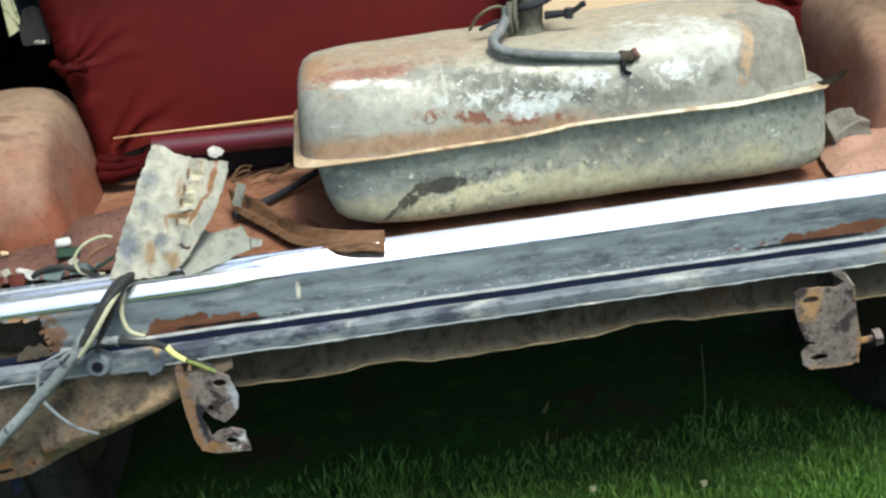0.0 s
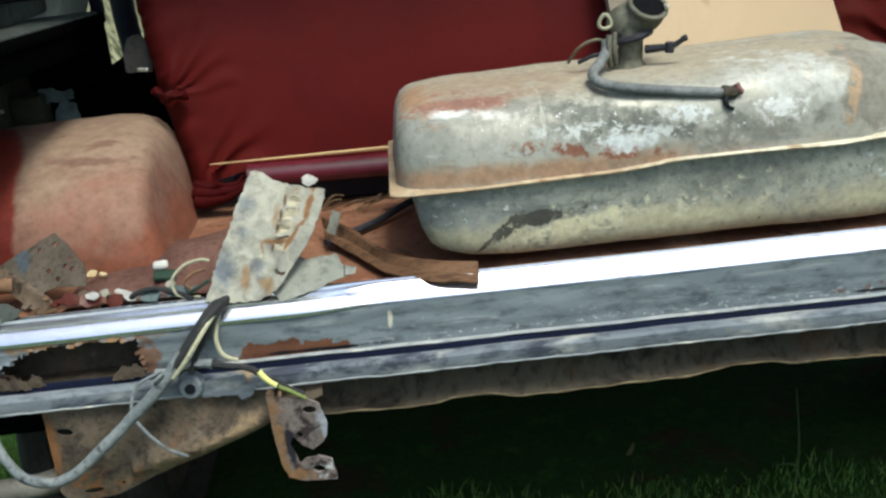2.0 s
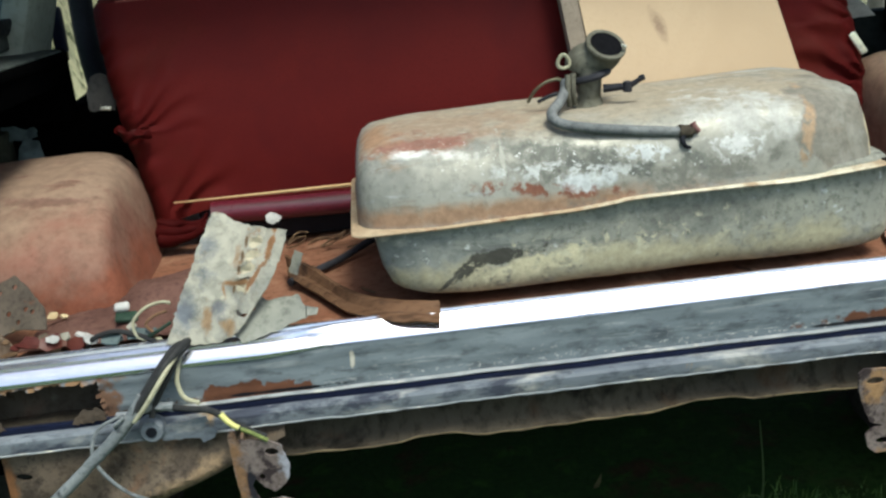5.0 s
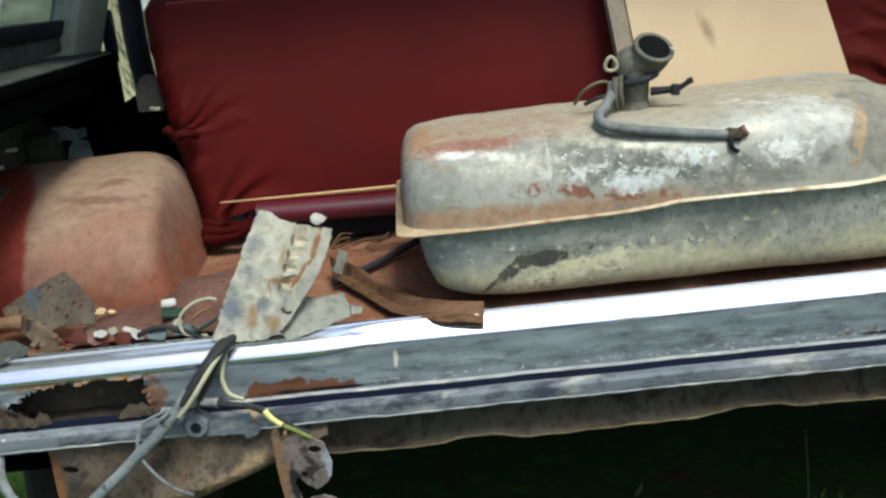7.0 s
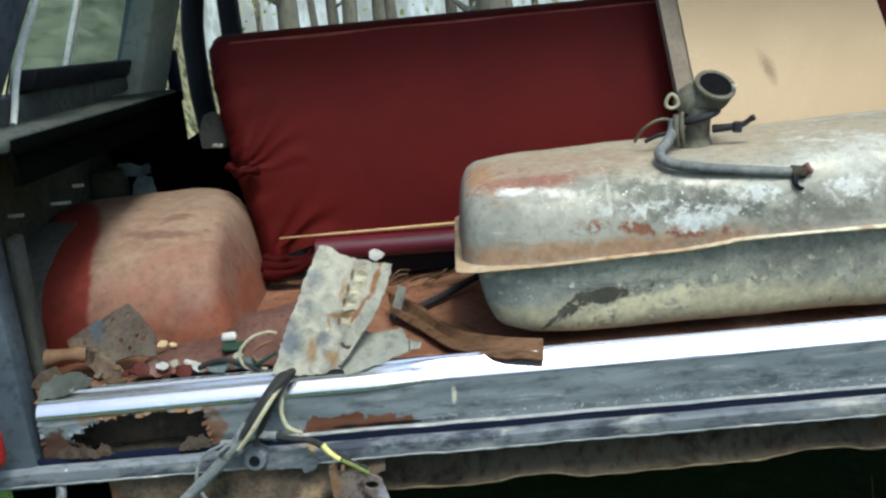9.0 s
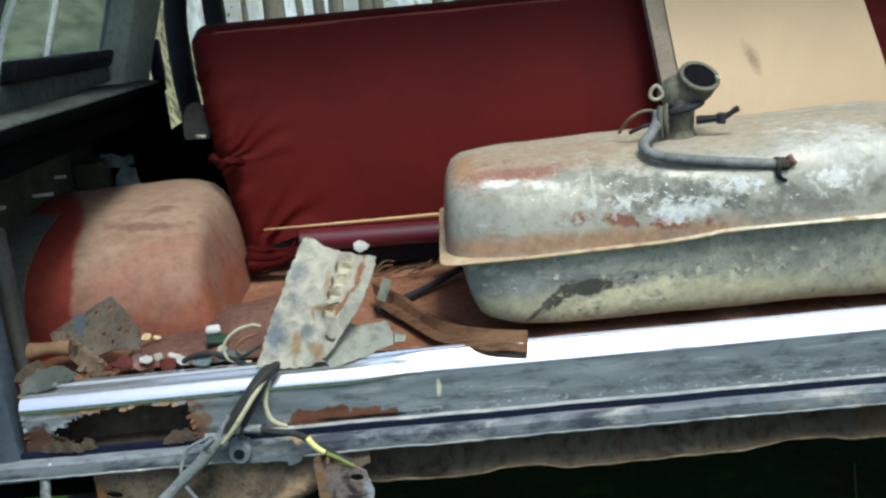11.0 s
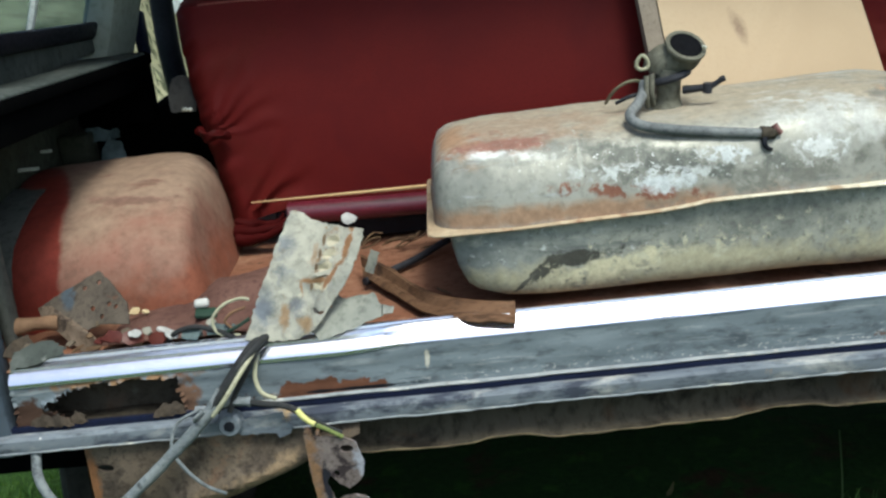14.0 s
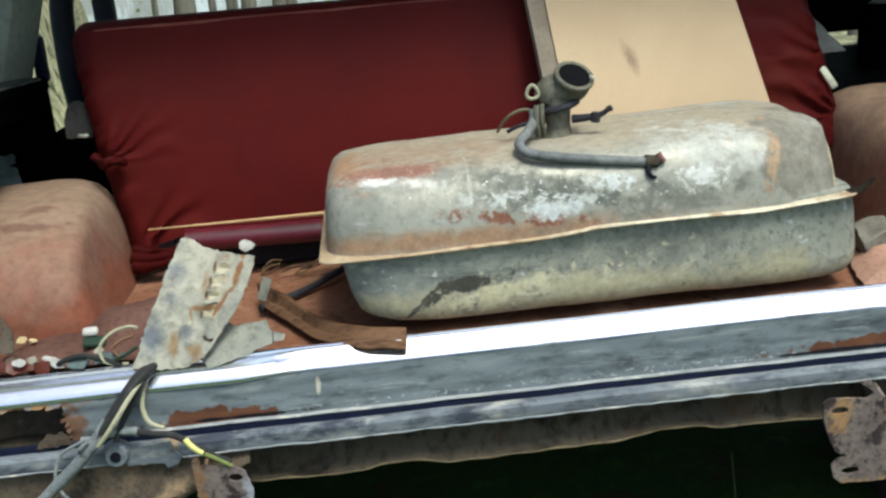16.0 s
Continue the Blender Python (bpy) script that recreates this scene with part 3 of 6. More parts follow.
M_SCRAP = surface("grey_scrap_metal", (0.235, 0.226, 0.185), (0.315, 0.300, 0.245), 16, 60, (0.5, 0.75), 0.15, 0.35, 0.002, 0.22,
                  [((0.175, 0.176, 0.162), patches(14, 0.52, 0.70, 8.0), 0.7, 0.0), ((0.22, 0.14, 0.08), patches(19, 0.62, 0.70, 4.0), 0.9, 0.0),
                   ((0.40, 0.37, 0.28), patches(30, 0.62, 0.70, 1.0), 0.8, 0.0),
                   ((0.165, 0.170, 0.170), both(stain((-0.535, 0.08, 0.73), (0.022, 0.2, 0.055), 0.7, 30, 0.9, turn=-20), patches(40, 0.44, 0.58, 12.0)), 0.7, 0.0),
                   ((0.23, 0.155, 0.095), both(stain((-0.462, 0.08, 0.728), (0.018, 0.2, 0.044), 0.5, 50, 0.8, turn=-27), patches(70, 0.52, 0.62, 14.0)), 0.9, 0.0)]
                  + [((0.42, 0.375, 0.27), stain((x, 0.08, z), (0.0105, 0.2, 0.0064), 0.35, 60, 0.35, turn=6), 0.6, 0.0) for x, z in RIDGE]
                  + [((0.13, 0.085, 0.05), stain((x - 0.0135, 0.08, z), (0.0022, 0.2, 0.0065), 0.6, 60, 0.7, turn=-14), 0.9, 0.0) for x, z in RIDGE]
                  + [((0.05, 0.04, 0.03), stain((-0.4640, 0.08, 0.7160), (0.0095, 0.2, 0.0018), 0.5, 60, 0.7, turn=4), 0.9, 0.0),
                     ((0.24, 0.135, 0.07), stain((-0.4800, 0.08, 0.7115), (0.017, 0.2, 0.0034), 0.8, 50, 0.9, turn=-2), 0.9, 0.0),
                     ((0.24, 0.14, 0.075), stain((-0.4945, 0.08, 0.7030), (0.0024, 0.2, 0.009), 0.8, 50, 0.9, turn=4), 0.9, 0.0),
                     ((0.25, 0.18, 0.12), stain((-0.4720, 0.08, 0.7420), (0.004, 0.2, 0.010), 0.9, 40, 0.9, turn=-20), 0.9, 0.0)]
                  + [((0.21, 0.11, 0.055), stain((-0.424, 0.08, 0.750), (0.0042, 0.2, 0.022), 0.6, 60, 0.8, turn=-24), 0.9, 0.0),
                   ((0.20, 0.105, 0.055), stain((-0.448, 0.08, 0.718), (0.0032, 0.2, 0.024), 0.6, 60, 0.8, turn=-40), 0.9, 0.0),
                   ((0.125, 0.135, 0.150), stain((-0.550, 0.08, 0.675), (0.014, 0.2, 0.016), 1.3, 40, 1.1), 0.7, 0.0),
                   ((0.135, 0.138, 0.142), stain((-0.504, 0.08, 0.6785), (0.010, 0.2, 0.008), 1.3, 50, 1.2), 0.7, 0.0),
                   ((0.24, 0.165, 0.10), stain((-0.522, 0.08, 0.672), (0.006, 0.2, 0.018), 0.8, 50, 0.9), 0.9, 0.0),
                   ((0.25, 0.175, 0.105), stain((-0.490, 0.08, 0.656), (0.012, 0.2, 0.009), 0.8, 50, 0.9), 0.9, 0.0),
                   ((0.05, 0.045, 0.04), stain((-0.474, 0.08, 0.673), (0.007, 0.2, 0.0024), 0.5, 60, 0.6, turn=-20), 0.9, 0.0)])
M_OFFCUT = surface("dull_grey_offcut", (0.165, 0.168, 0.145), (0.23, 0.23, 0.195), 14, 60, (0.5, 0.75), 0.15, 0.35, 0.002, 0.25,
                   [((0.10, 0.10, 0.095), patches(18, 0.52, 0.64, 5.0), 0.7, 0.0), ((0.34, 0.32, 0.25), patches(34, 0.62, 0.70, 2.0), 0.8, 0.0)])
M_BARK = surface("brown_strap", (0.078, 0.040, 0.021), (0.125, 0.068, 0.038), 18, 90, (0.7, 0.9), 0.0, 0.6, 0.003, 0.35, stretch=(0.3, 1, 1), layers=[((0.04, 0.022, 0.014), patches(26, 0.54, 0.64, 4.0, (0.3, 1, 1)), 0.9, 0.0), ((0.17, 0.10, 0.06), patches(20, 0.60, 0.70, 9.0, (0.3, 1, 1)), 0.9, 0.0)])
M_STICK = surface("dull_orange_wood", (0.21, 0.125, 0.072), (0.15, 0.085, 0.05), 14, 90, (0.6, 0.85), 0.0, 0.3)
M_DEBRIS = surface("leaf_debris", (0.07, 0.04, 0.025), (0.14, 0.09, 0.05), 30, 90, (0.8, 0.95), 0.0, 0.3)
M_CABLE = surface("grey_cable_sheath", (0.12, 0.132, 0.138), (0.20, 0.212, 0.21), 30, 120, (0.55, 0.8), 0.0, 0.3, layers=[((0.035, 0.038, 0.042), patches(26, 0.56, 0.66, 2.0), 0.6, 0.0)])
M_WIRE_BLACK = plain("black_wire", (0.030, 0.030, 0.030), 0.5)
M_WIRE_YELLOW = plain("yellow_wire", (0.58, 0.55, 0.20), 0.45)
M_WIRE_OLIVE = plain("olive_wire", (0.16, 0.19, 0.06), 0.5)
M_WIRE_PALE = plain("pale_wire", (0.40, 0.38, 0.26), 0.5)
M_PLASTIC = plain("white_plastic", (0.50, 0.49, 0.46), 0.5, fine=60.0, vary=0.4)
M_GREEN = plain("green_plastic", (0.028, 0.052, 0.036), 0.4)
M_TEAL = plain("pale_teal_plastic", (0.10, 0.13, 0.13), 0.6)
M_SHARD = surface("red_plastic_shard", (0.055, 0.013, 0.011), (0.095, 0.030, 0.022), 25, 90, (0.3, 0.5), 0.0, 0.1)
M_BUCKLE = plain("bright_buckle", (0.75, 0.73, 0.62), 0.25, 0.7)
M_CLOTH = plain("pale_cloth", (0.20, 0.20, 0.185), 0.85)
M_MAT = surface("crumpled_floor_mat", (0.080, 0.040, 0.032), (0.125, 0.066, 0.052), 10, 90, (0.75, 0.95), 0.0, 0.5, 0.003, 0.3)
M_PINK = surface("dusty_red_cloth", (0.27, 0.15, 0.11), (0.33, 0.20, 0.15), 8, 120, (0.8, 0.95), 0.0, 0.4, 0.002, 0.2)
M_OLIVE = surface("corroded_terminal", (0.15, 0.135, 0.085), (0.09, 0.083, 0.055), 30, 120, (0.5, 0.8), 0.1, 0.3)
M_PLATE = surface("rust_brown_plate", (0.075, 0.058, 0.042), (0.122, 0.094, 0.068), 12, 110, (0.75, 0.95), 0.0, 0.5, 0.003, 0.4,
                  [((0.035, 0.027, 0.022), patches(14, 0.52, 0.66, 8.0), 0.9, 0.0), ((0.17, 0.145, 0.12), patches(16, 0.6, 0.74, 3.0), 0.85, 0.0),
                   ((0.14, 0.075, 0.042), patches(9, 0.58, 0.7, 12.0), 0.95, 0.0),
                   ((0.22, 0.155, 0.095), both(stain((-0.615, 0.0, 0.436), (0.15, 0.1, 0.012), 0.9, 30, 0.8, turn=21), patches(40, 0.40, 0.54, 5.0)), 0.9, 0.0),
                   ((0.20, 0.095, 0.042), stain((-0.832, 0.0, 0.455), (0.008, 0.1, 0.05), 0.9, 40, 0.9), 0.95, 0.0), ((0.20, 0.095, 0.042), both(stain((-0.765, 0.0, 0.385), (0.06, 0.1, 0.020), 0.9, 40, 1.1), patches(50, 0.46, 0.58, 6.0)), 0.95, 0.0)])
M_FOLD = surface("rust_brown_fold", (0.115, 0.082, 0.058), (0.16, 0.118, 0.085), 26, 120, (0.7, 0.95), 0.0, 0.5, 0.002, 0.3,
                 [((0.05, 0.036, 0.028), patches(30, 0.54, 0.64, 3.0), 0.9, 0.0), ((0.24, 0.20, 0.15), patches(44, 0.64, 0.70, 6.0), 0.8, 0.0)])
# Near-black discs stand in for the shaded hollows of neck and tailpipe.
M_BORE_SHADE = plain("bore_shade", (0.002, 0.002, 0.003), 0.9)
M_PERF = surface("drab_pierced_steel", (0.066, 0.053, 0.042), (0.098, 0.078, 0.060), 22, 120, (0.7, 0.95), 0.0, 0.5, 0.002, 0.3,
                 [((0.060, 0.072, 0.085), stain((-0.868, 0.1, 0.694), (0.012, 0.2, 0.016), 0.6, 30, 0.9), 0.8, 0.0), ((0.17, 0.12, 0.07), patches(34, 0.62, 0.70, 9.0), 0.9, 0.0), (RUST, patches(20, 0.6, 0.7), 0.95, 0.0), ((0.05, 0.04, 0.03), patches(30, 0.6, 0.7, 5.0), 0.9, 0.0)])


# ---- ground ----
# oval under the car: its shade put in as darker soil, brown patches besides
M_SOIL = surface("mossy_soil", (0.021, 0.050, 0.009), (0.036, 0.072, 0.014), 5, 60, (0.85, 1.0), 0.0, 0.6, 0.01, 0.35,
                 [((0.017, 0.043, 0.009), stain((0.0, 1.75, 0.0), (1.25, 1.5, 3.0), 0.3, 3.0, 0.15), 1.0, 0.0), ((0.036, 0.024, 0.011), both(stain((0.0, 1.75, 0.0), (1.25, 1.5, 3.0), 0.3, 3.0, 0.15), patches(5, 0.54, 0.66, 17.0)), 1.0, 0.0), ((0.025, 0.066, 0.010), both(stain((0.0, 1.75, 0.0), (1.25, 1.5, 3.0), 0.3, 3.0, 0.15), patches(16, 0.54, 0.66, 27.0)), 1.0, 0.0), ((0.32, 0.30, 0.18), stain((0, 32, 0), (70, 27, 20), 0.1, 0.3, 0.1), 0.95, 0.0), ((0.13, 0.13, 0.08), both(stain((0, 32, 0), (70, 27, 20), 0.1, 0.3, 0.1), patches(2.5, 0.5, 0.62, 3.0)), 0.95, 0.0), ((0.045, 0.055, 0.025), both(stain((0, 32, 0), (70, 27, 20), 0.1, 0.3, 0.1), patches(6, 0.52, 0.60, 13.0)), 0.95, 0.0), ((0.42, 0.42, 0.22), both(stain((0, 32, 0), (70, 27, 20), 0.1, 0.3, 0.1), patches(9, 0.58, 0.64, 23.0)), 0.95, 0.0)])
M_GRASS, gnt2, gb2 = shader("grass_blades")
gi = gnt2.nodes.new("ShaderNodeNewGeometry")
link(gnt2, blend(gnt2, ramp(gnt2, gi.outputs["Random Per Island"], 0.0, 1.0), (0.031, 0.096, 0.006), (0.090, 0.165, 0.018)), gb2.inputs["Base Color"])
gb2.inputs["Roughness"].default_value = 0.6
gb2.inputs["Subsurface Weight"].default_value = 0.0

rng = random.Random(7)


def ground_z(x, y):
    bank = min(1.0, max(0.0, (-0.75 - 0.247 * y - x) / 0.4)) * min(1.0, max(0.0, (y - 3.0) / 5.0))
    fall = 0.0 if y < 5 else -0.075 * (min(y, 45) - 5)
    return 0.02 * noise.noise(Vector((x * 1.3, y * 1.3, 0))) + fall * (1 - bank) + bank * (1.5 + 0.3 * noise.noise(Vector((x * 0.5, y * 0.5, 4))))


def make_ground():
    bm = bmesh.new()
    xs = [-400, -150, -60, -25] + [-20 + 0.5 * i for i in range(12)] + [-14 + 0.4 * i for i in range(25)] + [-4 + 0.25 * i for i in range(33)] + [6, 12, 25, 60, 150, 400]
    ys = [-400, -150, -60, -25, -12, -6] + [-3 + 0.25 * i for i in range(33)] + [5.5 + 0.7 * i for i in range(20)] + [20, 22, 25] + [27 + 2 * i for i in range(17)] + [62, 80, 150, 400]
    rows = [[Vector((x, y, ground_z(x, y) if abs(x) < 100 else ground_z(0, y))) for x in xs] for y in ys]
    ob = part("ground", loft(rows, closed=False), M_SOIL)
    return tagged(ob, "mossy ground with short grass beneath the car", "ground", kind="structure")


def make_grass():
    verts, faces = [], []
    r = random.Random(11)
    for k in range(210000):
        x, y = (r.uniform(-2.2, 2.0), r.uniform(-0.5, 0.9)) if k < 140000 else (r.gauss(0, 1.9), r.gauss(0.3, 1.6))
        if abs(x) < 1.05 and y < 3.3 and r.random() < (y - 0.22 - 0.14 * noise.noise(Vector((x * 3, y * 3, 5)))) / 0.20:
            continue
        inside = min((x + 2.2) / 0.5, (2.0 - x) / 0.5, (y + 0.5) / 0.45, (0.95 - y) / 0.3)
        if k < 140000 and r.random() > inside + 0.5 * noise.noise(Vector((x * 2.5, y * 2.5, 15))):
            continue
        h = r.uniform(0.012, 0.030) * (1.2 if r.random() < 0.04 else 1.0)
        h *= 0.55 + 0.9 * max(0.0, 0.5 + noise.noise(Vector((x * 6, y * 6, 9))))
        w, a, lean = r.uniform(0.0007, 0.0016), r.uniform(0, 6.28), r.uniform(0.1, 0.9) * h
        z = ground_z(x, y) - 0.004
        c, s = math.cos(a), math.sin(a)
        b = r.uniform(0, 6.28)
        lx, ly = lean * math.cos(b), lean * math.sin(b)
        i = len(verts)
        verts += [(x - w * c, y - w * s, z), (x + w * c, y + w * s, z), (x + lx * 0.4 + w * c * 0.8, y + ly * 0.4 + w * s * 0.8, z + h * 0.6),
                  (x + lx * 0.4 - w * c * 0.8, y + ly * 0.4 - w * s * 0.8, z + h * 0.6), (x + lx, y + ly, z + h)]
        faces += [(i, i + 1, i + 2, i + 3), (i + 3, i + 2, i + 4)]
    me = bpy.data.meshes.new("grass")
    me.from_pydata(verts, [], faces)
    me.materials.append(M_GRASS)
    return tagged(new("grass", me), "short green grass growing round the car", "grass", kind="stuff")


make_ground()
make_grass()


def make_weeds():
    """A tall dry stalk, clover heads and a fallen leaf in the grass."""
    w = thing("weed", "single tall pale grass stalk under the car", "weed")
    part("stalk", tube([(0.3864, 0.30, 0.0), (0.3955, 0.30, 0.075), (0.3965, 0.30, 0.145), (0.3894, 0.30, 0.245)], lambda t: 0.0024 - 0.0014 * t, 6), M_STALK, w)
    part("blade", tube([(0.3955, 0.30, 0.08), (0.376, 0.295, 0.092), (0.352, 0.29, 0.094)], lambda t: 0.0022 - 0.0016 * t, 5), M_STALK, w)
    leaf = thing("fallen_leaf", "pale yellow leaf caught in the moss under the car", "leaf")
    part("blade", moved(sheet([(-0.030, -0.004), (-0.010, -0.010), (0.014, -0.004), (0.034, 0.012), (0.012, 0.008), (-0.012, 0.004)], 0.0008, (), lambda u, v: 10 * u * u + 20 * v * v, 0.01), pose(0.126, 0.525, 0.012, 22, -8, 42) @ Matrix.Scale(0.7, 4)), M_DRY_LEAF, leaf)
    q = random.Random(3)
    for x, y in ((0.134, 0.172), (0.330, 0.137)):
        c = thing("clover", "white clover head in the grass", "clover", "clover heads", at=(x, y, 0))
        part("stem", tube([(0, 0, 0), (0.003, 0, 0.025), (0.004, 0.002, 0.045)], 0.0012, 5, 3), M_STALK, c)
        bm = bmesh.new()
        bmesh.ops.create_icosphere(bm, subdivisions=2, radius=0.007)
        part("flower", rough_up(moved(bm, pose(0.004, 0.002, 0.050)), 0.004, 160), M_CLOVER, c)


M_STALK = plain("pale_stalk", (0.055, 0.085, 0.03), 0.6)
M_DRY_LEAF = plain("dry_yellow_leaf", (0.075, 0.072, 0.03), 0.7)
M_CLOVER = plain("clover_white", (0.20, 0.20, 0.12), 0.8)
make_weeds()


# ---- woods beyond the car ----
M_TRUNK = surface("grey_bark", (0.11, 0.105, 0.085), (0.19, 0.18, 0.15), 3, 25, (0.8, 0.95), 0.0, 0.8, 0.02, 0.3, stretch=(1, 1, 0.2))
M_LEAF, lnt, lb = shader("young_leaves")
lg = lnt.nodes.new("ShaderNodeNewGeometry")
link(lnt, blend(lnt, lg.outputs["Random Per Island"], (0.14, 0.18, 0.06), (0.28, 0.28, 0.12)), lb.inputs["Base Color"])
lb.inputs["Roughness"].default_value = 0.6


def make_tree(x, y, h, r, seed):
    """A forest tree: tapered trunk, a few limbs, small clumps of leaves."""
    q = random.Random(seed)
    tree = thing("tree", "tall grey-barked forest tree with sparse young leaves", "tree", "trees behind the car", at=(x, y, ground_z(x, y)))
    lean = Vector((q.uniform(-0.06, 0.06), q.uniform(-0.05, 0.05), 1))
    part("trunk", tube([(0, 0, -0.2), lean * h * 0.3, lean * h * 0.65 + Vector((q.uniform(-0.2, 0.2), 0, 0)), lean * h], lambda t: r * (1.25 - 0.25 * min(1, t * 12)) * (1 - 0.8 * t), 12, 6), M_TRUNK, tree)
    verts, faces = [], []
    for k in range(9):
        z = h * q.uniform(0.12, 0.9)
        a, l = q.uniform(0, 6.28), h * q.uniform(0.10, 0.22)
        b = lean * z
        e = b + Vector((l * math.cos(a), l * math.sin(a), l * q.uniform(0.2, 0.7)))
        m = (b + e) / 2 + Vector((0, 0, -0.08 * l))
        part("limb", tube([b, m, e], lambda t: r * 0.28 * (1 - 0.8 * t), 6, 4), M_TRUNK, tree)
        for c in range(36):
            p = m.lerp(e, q.random()) + Vector((q.gauss(0, 0.22), q.gauss(0, 0.22), q.gauss(0, 0.18))) * l
            s = q.uniform(0.03, 0.06)
            u = Vector((q.uniform(-1, 1), q.uniform(-1, 1), q.uniform(-1, 1))).normalized() * s
            w = u.orthogonal() * 0.6
            i = len(verts)
            verts += [p - u, p + w, p + u, p - w]
            faces.append((i, i + 1, i + 2, i + 3))
    me = bpy.data.meshes.new("crown")
    me.from_pydata(verts, [], faces)
    me.materials.append(M_LEAF)
    new("crown", me).parent = tree


q = random.Random(5)
for k in range(34):
    x, y, h, r = q.uniform(-14, 9), q.uniform(7, 26), q.uniform(7, 12), q.uniform(0.10, 0.24)
    if -0.25 < (x + 0.27) / (y + 1.38) + 0.02 < -0.175:
        continue
    make_tree(x, y, h, r, 200 + k)


for k, (x, y, r) in enumerate(((-2.85, 15, 0.19), (-4.19, 20, 0.07), (-2.25, 18, 0.16), (-3.55, 24, 0.10), (-1.46, 20, 0.13))):
    make_tree(x, y, 10 + k, r, 300 + k)


# pale distance behind the trunks: backdrop glows, its daylight haze painted as emission
M_BACKDROP_GLOW, hnt, hb = shader("glowing_distance")
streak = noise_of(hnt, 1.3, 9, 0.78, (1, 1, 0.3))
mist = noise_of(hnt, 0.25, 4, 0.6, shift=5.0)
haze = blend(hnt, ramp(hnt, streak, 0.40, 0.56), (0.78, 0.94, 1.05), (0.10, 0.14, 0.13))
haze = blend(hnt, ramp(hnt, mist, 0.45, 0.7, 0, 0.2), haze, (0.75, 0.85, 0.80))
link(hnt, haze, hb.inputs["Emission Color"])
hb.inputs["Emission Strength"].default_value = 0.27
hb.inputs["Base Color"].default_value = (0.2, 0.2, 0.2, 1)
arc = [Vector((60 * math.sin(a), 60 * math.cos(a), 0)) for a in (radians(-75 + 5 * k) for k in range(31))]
tagged(part("backdrop", loft([[p + Vector((0, 0, z)) for p in arc] for z in (-4.5, -1, 3, 9)], closed=False), M_BACKDROP_GLOW), "glowing backdrop painted as bright hazy distance behind the trees", "backdrop", kind="structure")


# ---- the car: rear end of a derelict station wagon, tailgate gone ----
car = thing("station_wagon", "derelict station wagon with rusted rear sill and missing tailgate", "car")
SILL_X0, SILL_X1 = -0.925, 0.955


def wave(x, k, a):
    return a * noise.noise(Vector((x * k, 3.1, 0.7)))


def in_hole(x, z):
    """The rusted-through openings of the sill's front face."""
    n = 0.010 * noise.noise(Vector((x * 38, z * 60, 1.0))) + 0.006 * noise.noise(Vector((x * 110, z * 110, 4.0)))
    if not -0.878 < x < -0.684 + 0.6 * n:
        return False
    t = (x + 0.878) / 0.194
    roof = 0.584 + 0.022 * min(1.0, t * 3.2) + 0.5 * n
    sole = 0.574 - 0.030 * min(1.0, t * 4.0) + 0.3 * n
    return sole < z < roof


def trim_rise(x):
    """How far the painted face reaches up behind the strip."""
    t = min(1.0, max(0.0, (x + 0.455) / 0.13))
    return 0.009 * t * t * (3 - 2 * t)


